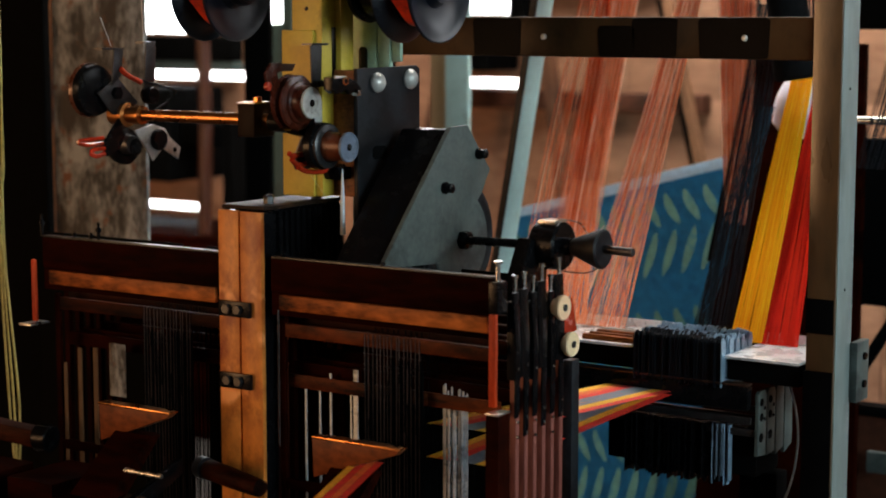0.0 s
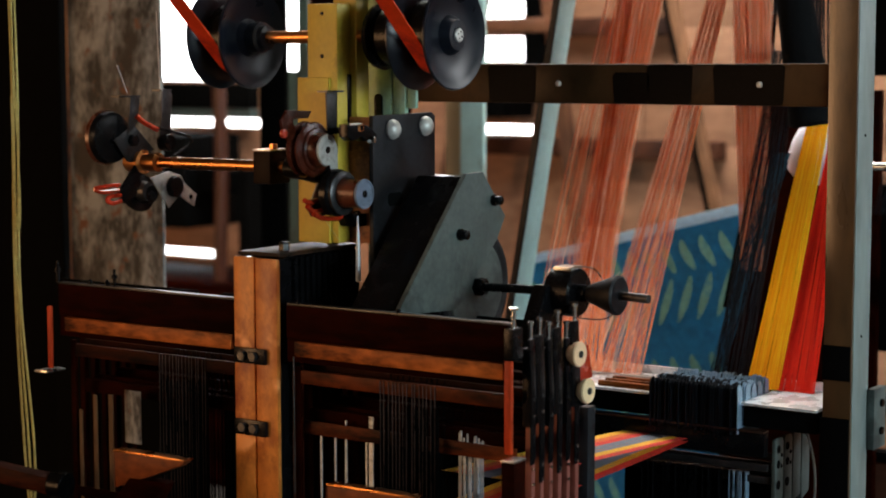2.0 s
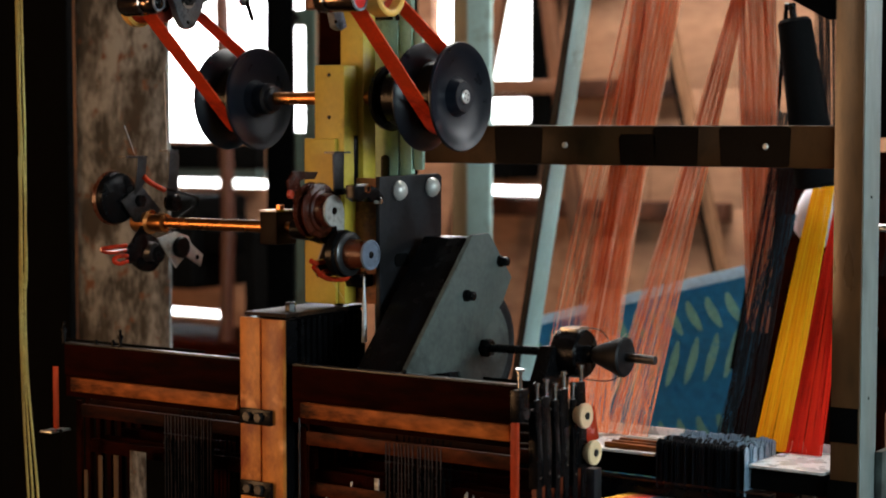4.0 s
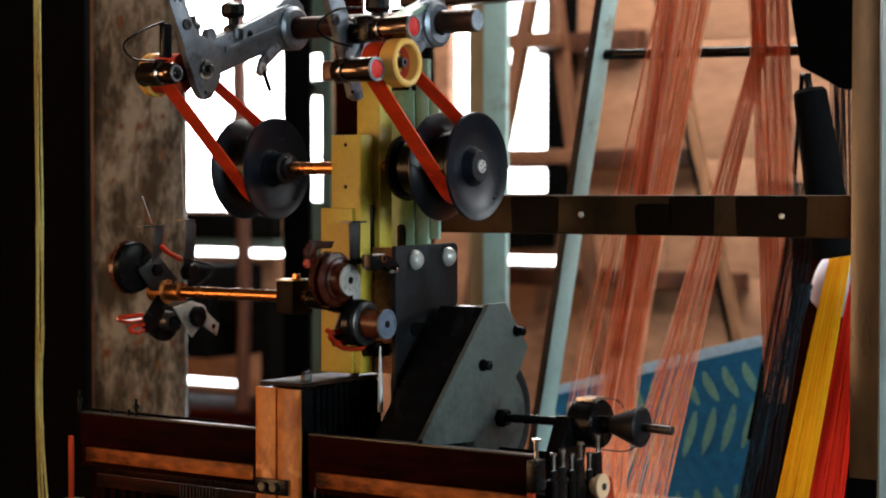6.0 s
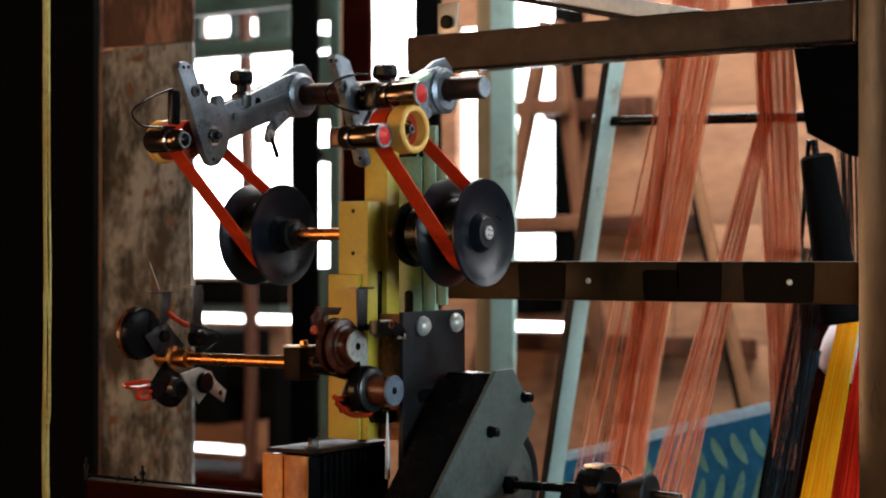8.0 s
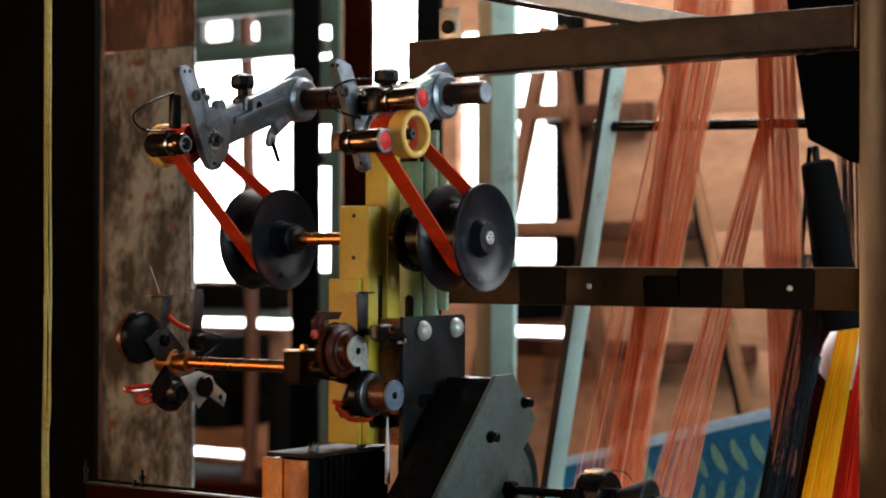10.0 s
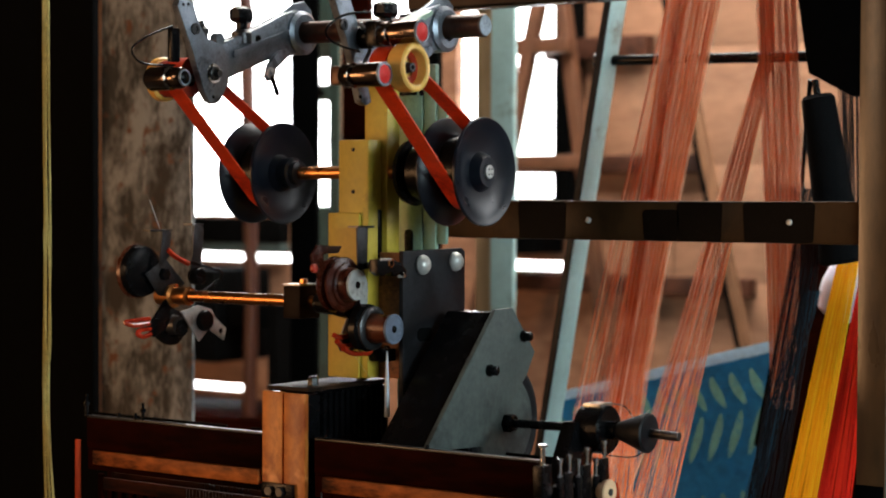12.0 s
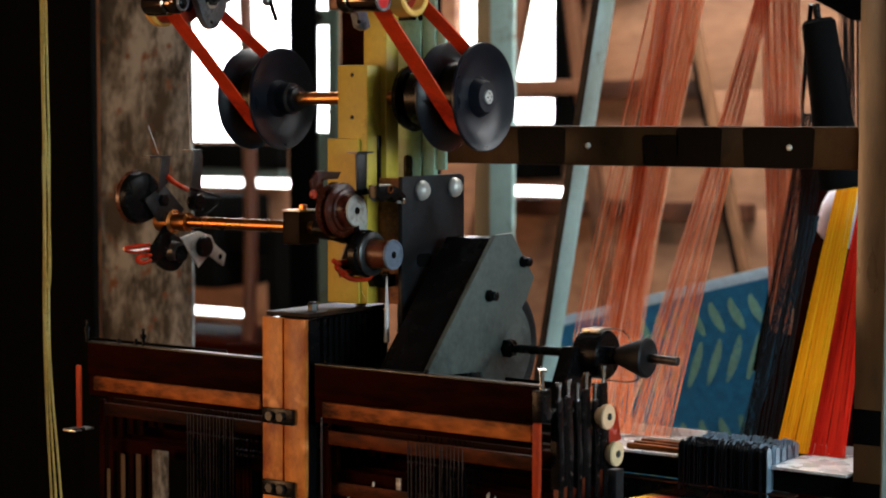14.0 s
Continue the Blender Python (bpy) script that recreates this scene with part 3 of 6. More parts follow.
def gantry():
    g = thing("gantry", (-0.99, 2.42, 0), "steel gantry with a grey-green painted post and brown beams", "gantry")
    post = B()
    box(post, (-1.002, 2.4035, 0), (-0.962, 2.462, 3.0), 0.003)
    # front face has a brown of its own, unlike the painted side
    part("front_flange", box(B(), (-1.004, 2.398, 0), (-0.963, 2.403, 3.0), 0.0015), BROWNFLANGE, g, "brown front flange")
    part("post", post, POSTPAINT, g, "grey-green painted square steel post")
    # black band painted for the shadow that crosses the flange
    part("shade_band", box(B(), (-1.0045, 2.3955, 1.010), (-0.9635, 2.3978, 1.059), 0.0008), BLACKPOST, g, "dark band in place of the shadow across the flange")
    # thin black sheet that darkens the flange below
    part("dark_foot", box(B(), (-1.006, 2.394, 0), (-0.9632, 2.3978, 0.957), 0.001), BLACKPOST, g, "black sheet that darkens the lower flange")
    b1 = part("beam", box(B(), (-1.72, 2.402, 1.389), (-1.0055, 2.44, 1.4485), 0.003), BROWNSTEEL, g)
    b2 = part("beam", box(B(), (-1.78, 2.402, 1.755), (-1.0055, 2.44, 1.812), 0.003), UPPERBEAM, g)
    part("beam_lip", box(B(), (-1.78, 2.4025, 1.751), (-1.012, 2.4395, 1.7548), 0.001), IRON, b2)
    part("end_clip", box(B(), (-1.0125, 2.3995, 1.752), (-1.0075, 2.4018, 1.815), 0.0008), BROWNFLANGE, b2)
    zb = thing("zinc_bar", (-1.3, 2.43, 1.812), "pale zinc bar lying slantwise across the upper beam", "bar")
    part("bar", prism(B(), [(-1.3554, 1.8135), (-1.2423, 1.8135), (-1.3943, 1.8477), (-2.02, 1.995), (-2.02, 1.965)], "y", 2.405, 2.438, 0.0015), PALEBAR, zb)
    part("under_edge", prism(B(), [(-1.3560, 1.8128), (-2.02, 1.9640), (-2.02, 1.956), (-1.39, 1.8125)], "y", 2.406, 2.437), IRON, zb, "black lower edge")
    # thin black patches imitate dark reflections along the beam
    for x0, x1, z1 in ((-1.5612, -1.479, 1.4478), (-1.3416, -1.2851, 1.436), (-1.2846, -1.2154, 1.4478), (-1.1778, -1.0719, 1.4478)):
        part("reflection_patch", prism(B(), [(x0, 1.3925), (x0 + 0.004, 1.390), (x1 - 0.003, 1.390), (x1, 1.394), (x1 + 0.002, z1 - 0.004), (x1 - 0.004, z1), (x0 + 0.002, z1), (x0 - 0.003, z1 - 0.006)], "y", 2.4012, 2.4018), PATCHBLACK, b1, "black patch painted for a dark reflection")
    for x in (-1.437, -1.108):
        part("screw", screw(B(), (x, 2.4012, 1.419), (0, -1, 0), 0.0045, 0.003), PALESTEEL, b1)
    for x, z in ((-0.985, 1.35), (-0.985, 1.07)):
        part("screw", screw(B(), (-0.962, 2.43, z), (1, 0, 0), 0.002, 0.001), IRON, g)
    br = part("bracket", box(B(), (-0.9615, 2.455, 0.905), (-0.950, 2.500, 0.992), 0.002), GREYPAINT, g)
    for z in (0.97, 0.93):
        part("bolt", bolt(B(), (-0.950, 2.48, z), (1, 0, 0), 0.006, 0.004), IRON, br)
    # black panel added where the view past the post is dark
    solo("dark_filler", box(B(), (-1.165, 3.02, 0), (-0.55, 3.05, 0.600), 0.004), BLACKPOST, (-0.85, 3.03, 0), "black panel added to fill the dark view beyond the gantry post", "machine cover")
    # roll and dark carrier hung in the gantry
    r = thing("black_yarn_roll", (-1.13, 2.75, 1.35), "black yarn roll hanging beside the gantry post", "yarn roll")
    part("roll", turned(B(), [(0, 0), (0, 0.022), (0.006, 0.027), (0.13, 0.031), (0.27, 0.036), (0.275, 0.03), (0.275, 0)], (-1.236, 2.78, 1.62), (0.16, 0.02, -1)), BLACKROLL, r)
    part("spindle", rod(B(), (-1.24, 2.78, 1.645), (-1.236, 2.78, 1.615), 0.006), IRON, r)
    c = thing("roll_carrier", (-1.15, 2.8, 1.62), "black steel carrier plate under the upper beam", "carrier")
    part("plate", prism(B(), [(-1.315, 1.90), (-1.0, 1.90), (-1.0, 1.62), (-1.20, 1.62), (-1.275, 1.66)], "y", 2.83, 2.86, 0.002), BLACKPOST, c)
    part("thread_guide", box(B(), (-1.385, 2.93, 1.457), (-1.33, 2.945, 1.475), 0.002), GREYPAINT, c)
    part("guide_stem", rod(B(), (-1.335, 2.938, 1.466), (-1.28, 2.85, 1.65), 0.004), IRON, c)
    pl = thing("bearing_plate", (-1.69, 2.4, 1.81), "small bright steel plate with a dark bore on the upper beam", "plate")
    part("plate", box(B(), (-1.715, 2.398, 1.8125), (-1.675, 2.402, 1.86), 0.001), PALESTEEL, pl)
    # black stub stands in for the dark of the hole
    part("bore", rod(B(), (-1.695, 2.3975, 1.829), (-1.695, 2.39, 1.829), 0.011), IRON, pl)
    # black panels added to fill the dark areas right of the post
    fu = thing("far_panels", (-1.0, 3.3, 0), "black panels added for the dark areas beyond the gantry", "post")
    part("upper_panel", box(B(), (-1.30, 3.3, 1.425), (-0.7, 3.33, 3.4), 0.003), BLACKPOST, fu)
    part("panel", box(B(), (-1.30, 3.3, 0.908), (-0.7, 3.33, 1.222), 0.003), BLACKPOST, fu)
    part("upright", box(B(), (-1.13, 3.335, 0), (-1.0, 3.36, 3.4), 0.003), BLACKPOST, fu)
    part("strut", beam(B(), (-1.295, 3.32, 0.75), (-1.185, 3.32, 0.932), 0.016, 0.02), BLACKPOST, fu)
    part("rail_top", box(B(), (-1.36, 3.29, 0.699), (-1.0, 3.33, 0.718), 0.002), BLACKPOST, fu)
    part("lower_rail", box(B(), (-1.36, 3.3, 0.45), (-1.0, 3.32, 0.698), 0.003), REDRAIL, fu)
    part("grey_end", box(B(), (-1.235, 3.25, 0.60), (-1.18, 3.27, 0.64), 0.003), GREYPAINT, fu)
    # dark panel added to keep the view between the threads dark
    dk = thing("dark_backing", (-1.45, 3.2, 0), "dark red-brown panel added behind the falling threads", "machine cover")
    part("cover", prism(B(), [(-1.24, 0), (-1.24, 1.40), (-1.445, 1.40), (-1.53, 0.98), (-1.60, 0)], "y", 3.2, 3.22, 0.002), DARKWOOD, dk)
    part("cover_edge", beam(B(), (-1.448, 3.205, 1.40), (-1.533, 3.205, 0.98), 0.008, 0.03, 0.001), BLACKPOST, dk)



# ---- yarn ----
def sheet(tops, bottoms, n, seed, wobble=0.004, mids=None, steps=6, cross=0.0):
    """Paths of n threads from the line tops (two ends) to the line bottoms, by the line mids if there is one."""
    rnd = random.Random(seed)
    paths = []
    lines = [tops] + ([mids] if mids else []) + [bottoms]
    for i in range(n):
        u = (i + rnd.uniform(-0.45, 0.45)) / max(1, n - 1)
        u += min(0.03, 0.16 * cross) * (math.sin(math.tau * 5 * u + seed) + 0.4 * math.sin(math.tau * 13 * u + 2 * seed))
        v = min(1.0, max(0.0, u + rnd.uniform(-cross, cross)))
        key = [Vector(a).lerp(Vector(b), v if k == len(lines) - 1 else u) for k, (a, b) in enumerate(lines)]
        if mids:
            a, m, b = key
            p, q = m.lerp(a, 0.25), m.lerp(b, 0.6)
            key = [a, p] + [p * (1 - s) ** 2 + m * 2 * s * (1 - s) + q * s * s for s in (0.25, 0.5, 0.75)] + [q, b]
        w = Vector((rnd.uniform(-1, 1), rnd.uniform(-1, 1), 0)) * wobble
        path = []
        fine = 2 if mids else steps
        total = (len(key) - 1) * fine
        for a, b in zip(key, key[1:]):
            for s in range(fine):
                path.append(a.lerp(b, s / fine) + w * math.sin(math.pi * len(path) / total))
        paths.append(path + [key[-1]])
    return paths


def yarn():
    def bundle(label, material, specs, r=0.00075):
        t0 = specs[0][0][0]
        t = thing("warp_sheet", (t0[0], t0[1], specs[0][1][0][2]), label, "warp yarn", "warp sheets")
        for k, s in enumerate(specs):
            strands("threads", material, sheet(*s[:2], *s[2:]), r, t)
        return t

    lo = 0.972
    bundle("orange warp threads running down from the creel in a loose sheet", ORANGE_YARN, [
        (((-1.575, 2.93, 1.95), (-1.525, 2.93, 1.95)), ((-1.500, 2.48, lo), (-1.45, 2.48, lo)), 165, 1, 0.005, ((-1.570, 2.72, 1.154), (-1.545, 2.72, 1.154)), 6, 0.15),
        (((-1.525, 2.92, 1.95), (-1.450, 2.92, 1.95)), ((-1.46, 2.48, lo), (-1.405, 2.48, lo)), 175, 2, 0.005, ((-1.548, 2.71, 1.154), (-1.515, 2.71, 1.154)), 6, 0.15),
        (((-1.568, 2.95, 1.95), (-1.480, 2.95, 1.95)), ((-1.545, 2.50, lo), (-1.42, 2.50, lo)), 100, 9, 0.008, ((-1.650, 2.74, 1.15), (-1.53, 2.74, 1.15)), 6, 0.3)], 0.00034)
    bundle("orange warp threads bent round the creel bar", ORANGE_YARN, [
        (((-1.412, 2.935, 1.70), (-1.385, 2.935, 1.70)), ((-1.419, 2.48, lo), (-1.336, 2.48, lo)), 150, 3, 0.004, ((-1.478, 2.72, 1.158), (-1.410, 2.72, 1.162)), 6, 0.2),
        (((-1.42, 2.94, 1.95), (-1.39, 2.94, 1.95)), ((-1.412, 2.935, 1.70), (-1.385, 2.935, 1.70)), 90, 4, 0.003)], 0.00034)
    bundle("orange warp threads running past the creel bar", ORANGE_YARN, [
        (((-1.41, 2.90, 1.95), (-1.335, 2.90, 1.95)), ((-1.345, 2.85, 1.10), (-1.305, 2.85, 1.10)), 210, 5, 0.004, ((-1.385, 2.9, 1.46), (-1.315, 2.9, 1.46)), 5, 0.1)], 0.00036)
    bundle("black and dark red warp threads falling to the stop motion", DARK_YARN, [
        (((-1.305, 2.88, 1.47), (-1.255, 2.88, 1.47)), ((-1.235, 2.52, lo), (-1.176, 2.52, lo)), 84, 6, 0.005, None, 6, 0.1)], 0.00050)
    bundle("dark teal warp threads falling to the stop motion", TEAL_YARN, [
        (((-1.29, 2.86, 1.30), (-1.262, 2.86, 1.30)), ((-1.25, 2.54, lo), (-1.226, 2.54, lo)), 40, 7, 0.004, None, 6, 0.1)], 0.0005)
    bundle("bright yellow warp threads falling in a broad band", YELLOW_YARN, [
        (((-1.246, 2.93, 1.42), (-1.214, 2.93, 1.42)), ((-1.168, 2.50, lo - 0.004), (-1.117, 2.50, lo - 0.004)), 200, 8, 0.003, None, 6, 0.08)], 0.0006)
    bundle("bright red warp threads falling beside the yellow ones", RED_YARN, [
        (((-1.225, 2.95, 1.35), (-1.200, 2.95, 1.35)), ((-1.119, 2.50, lo - 0.004), (-1.060, 2.50, lo - 0.004)), 190, 10, 0.003, None, 6, 0.08)], 0.0006)
    bundle("black threads hanging beside the yarn roll", DARK_YARN, [
        (((-1.30, 3.0, 1.95), (-1.25, 3.0, 1.95)), ((-1.285, 3.0, 1.30), (-1.235, 3.0, 1.30)), 46, 13, 0.004, None, 5, 0.15)], 0.0009)
    bundle("grey threads running beyond the gantry post", DARK_YARN, [
        (((-1.062, 2.9, 1.46), (-0.99, 2.9, 1.46)), ((-1.135, 2.9, 1.20), (-1.06, 2.9, 1.20)), 60, 11, 0.003, None, 6, 0.1)], 0.0006)
    # chromed bar added to give the threads their shining band
    gb = thing("shine_bar", (-1.0, 2.91, 1.279), "bright bar added for the shining band on the threads", "guide bar")
    part("bar", rod(B(), (-1.20, 2.91, 1.279), (-0.75, 2.91, 1.279), 0.007), CHROME, gb)
    s = thing("yarn_cone", (-1.16, 2.98, 1.2), "white cone of yarn behind the yellow threads", "yarn cone")
    part("cone", turned(B(), [(0, 0), (0, 0.034), (0.008, 0.044), (0.03, 0.050), (0.055, 0.0505), (0.078, 0.046), (0.095, 0.036), (0.106, 0.022), (0.110, 0.010), (0.110, 0)], (-1.283, 2.995, 1.248), (0.30, 0.0, 0.95)), WHITECONE, s)


def cloth():
    c = thing("hanging_cloth", (-1.85, 3.4, 0), "blue woven cloth with pale yellow leaves, hung on a slant", "cloth")
    nx, nz = 40, 18
    def at(u, v, off=0.0):
        x = -2.125 + 0.545 * u
        top = 1.020 + 0.146 * u
        return Vector((x, 3.40 + 0.05 * math.sin(u * 7) * 0.25 - 0.16 * v - off, top * (1 - v)))
    bm = B()
    vs = [[bm.verts.new(at(1.12 * i / nx, j / nz)) for i in range(nx + 1)] for j in range(nz + 1)]
    for j in range(nz):
        for i in range(nx):
            bm.faces.new((vs[j][i], vs[j + 1][i], vs[j + 1][i + 1], vs[j][i + 1]))
    bmesh.ops.solidify(bm, geom=bm.faces[:], thickness=0.003)
    part("fabric", bm, CLOTH, c)
    bm = B()
    rows = [[bm.verts.new(at(1.12 * i / nx, v, 0.005)) for i in range(nx + 1)] for v in (-0.008, 0.012)]
    for i in range(nx):
        bm.faces.new((rows[0][i], rows[1][i], rows[1][i + 1], rows[0][i + 1]))
    bmesh.ops.solidify(bm, geom=bm.faces[:], thickness=0.002)
    part("hem", bm, HEM, c, "pale blue selvedge")
    # leaves of the pattern: two rows of curved blades on either side of a stem, and again lower down
    for v0 in (0.033, 0.245, 0.46):
        for col in range(13):
            for up in (True, False):
                bm = B()
                u0 = 0.035 + col * 0.077
                n, left, right = 8, [], []
                for k in range(n):
                    t = k / (n - 1)
                    uu = u0 + (0.066 * t ** 1.3 if up else 0.050 - 0.034 * t ** 1.5)
                    vv = v0 + (0.060 * t if up else 0.070 + 0.080 * t)
                    w = 0.019 * math.sin(math.pi * (0.06 + 0.88 * t)) ** 0.8
                    left.append(bm.verts.new(at(uu - w, vv, 0.006)))
                    right.append(bm.verts.new(at(uu + w, vv, 0.006)))
                for k in range(n - 1):
                    bm.faces.new((left[k], left[k + 1], right[k + 1], right[k]))
                part("leaf_motif", bm, LEAF, c)


# ---- the loom ----
MOVING = {}


def guide_column():
    g = thing("guide_column", (-1.656, 1.97, 0), "varnished wooden guide column with a slotted black guide block", "guide column")
    part("slat", box(B(), (-1.6952, 1.95, 0.76), (-1.6578, 1.957, 1.182), 0.002), COPPERWOOD, g)
    part("slat", box(B(), (-1.6550, 1.949, 0.76), (-1.6167, 1.957, 1.1815), 0.002), COPPERWOOD, g)
    part("backing", box(B(), (-1.694, 1.9575, 0.0), (-1.619, 1.985, 1.18), 0.001), IRON, g)
    blk = part("guide_block", box(B(), (-1.694, 1.9855, 1.06), (-1.628, 2.143, 1.183), 0.002), IRON, g)
    part("top_plate", box(B(), (-1.694, 1.958, 1.1835), (-1.6175, 2.143, 1.189), 0.0015), TOPIRON, g, "worn brown steel top plate")
    for i in range(12):
        y = 1.991 + i * 0.0128
        part("rib", box(B(), (-1.6278, y, 1.065), (-1.6175, y + 0.0075, 1.180), 0.001), IRON, blk)
    for z in (1.0445, 0.943):
        b = part("clip", box(B(), (-1.690, 1.9425, z - 0.011), (-1.634, 1.9485, z + 0.011), 0.001), IRON, g)
        part("bolt", bolt(B(), (-1.674, 1.9425, z), (0, -1, 0), 0.0075, 0.005), OILED, b)
        part("bolt", bolt(B(), (-1.654, 1.9425, z), (0, -1, 0), 0.0075, 0.005), OILED, b)
    part("bolt", bolt(B(), (-1.64, 1.995, 1.189), (0, 0, 1), 0.008, 0.013), IRON, g)
    part("bolt", bolt(B(), (-1.64, 2.105, 1.189), (0, 0, 1), 0.008, 0.009), IRON, g)
    # lever that lies before the foot of the column
    f = thing("foot_lever", (-1.70, 1.86, 0.75), "brown varnished wooden lever end before the guide column", "lever")
    part("bar", turned(B(), [(0, 0), (0, 0.012), (0.006, 0.0145), (0.05, 0.0145), (0.10, 0.0135), (0.124, 0.012), (0.124, 0)], (-1.682, 1.905, 0.822), (0.12, -0.03, -0.004), 20), MIDRAIL, f)
    part("ferrule", turned(B(), [(0, 0), (0, 0.015), (0.016, 0.016), (0.016, 0)], (-1.699, 1.909, 0.8225), (0.12, -0.03, -0.004), 20), OILED, f)
    part("link", prism(B(), [(1.80, 0.770), (1.80, 0.795), (1.90, 0.832), (1.905, 0.812)], "x", -1.735, -1.723, 0.002), IRON, f)
    part("pin", rod(B(), (-1.745, 1.81, 0.787), (-1.715, 1.81, 0.787), 0.011), BROWNSHAFT, f)


def bank(x0, x1, name):
    """The fixed front of a bank of heald frames, between x0 and x1."""
    g = thing("loom_front", ((x0 + x1) / 2, 1.96, 0), "dark red-brown wooden front of the heald bank, worn at the strips", "loom front")
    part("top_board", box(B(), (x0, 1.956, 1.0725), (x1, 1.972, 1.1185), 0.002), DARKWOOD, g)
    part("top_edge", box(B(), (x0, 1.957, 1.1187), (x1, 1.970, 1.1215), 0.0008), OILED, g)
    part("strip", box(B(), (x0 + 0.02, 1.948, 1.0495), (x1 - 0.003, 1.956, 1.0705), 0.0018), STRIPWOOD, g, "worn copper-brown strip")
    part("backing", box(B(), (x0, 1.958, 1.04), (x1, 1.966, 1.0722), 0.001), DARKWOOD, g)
    return g


def fronts():
    r = bank(-1.606, -1.243, "right")
    part("stile", box(B(), (-1.2425, 1.945, 0.955), (-1.2325, 1.952, 1.075), 0.0015), REDWOOD, r, "red-stained end stile")
    part("cap", box(B(), (-1.2435, 1.945, 1.0755), (-1.2285, 1.968, 1.1165), 0.0015), IRON, r)
    part("stud", turned(B(), [(0, 0), (0, 0.0032), (0.022, 0.0032), (0.0225, 0.006), (0.026, 0.006), (0.026, 0)], (-1.236, 1.957, 1.1165), (0, 0, 1), 14), CHROME, r)
    for x, z in ((-1.59, 1.118), (-1.42, 1.118)):
        part("stud", rod(B(), (x, 1.963, z), (x, 1.963, z + 0.008), 0.003), IRON, r)
    part("lower_rail", box(B(), (-1.600, 1.9865, 0.9345), (-1.250, 1.990, 0.9535), 0.001), RAILWOOD, r, "worn brown lower rail")
    part("thin_rod", rod(B(), (-1.585, 1.946, 0.86), (-1.585, 1.946, 1.05), 0.0012), OILED, r)
    l = bank(-2.05, -1.698, "left")
    part("stile", box(B(), (-2.064, 1.945, 0.99), (-2.056, 1.950, 1.085), 0.0015), REDWOOD, l, "red-stained end stile")
    part("ledge", box(B(), (-2.078, 1.93, 0.985), (-2.052, 1.97, 0.988), 0.0005), STEEL, l)
    for x, h in ((-2.058, 0.034), (-1.99, 0.010), (-1.94, 0.028), (-1.955, 0.012)):
        part("stud", turned(B(), [(0, 0), (0, 0.0026), (h * 0.5, 0.0026), (h * 0.5, 0.0045), (h * 0.7, 0.0045), (h * 0.7, 0.0022), (h, 0.0022), (h, 0)], (x, 1.964, 1.1187), (0, 0, 1), 10), IRON, l)
    # end post of the bank
    p = thing("end_post", (-1.218, 1.93, 0), "dark brown wooden end post with a bright steel cap", "post")
    part("post", box(B(), (-1.2275, 1.915, 0.0), (-1.2085, 1.943, 0.952), 0.0015), DARKWOOD, p)
    part("rear_post", box(B(), (-1.25, 2.145, 0.0), (-1.235, 2.165, 0.985), 0.0015), DARKPAINT, p)
    part("cap", box(B(), (-1.228, 1.914, 0.9525), (-1.208, 1.944, 0.955), 0.0005), STEEL, p)


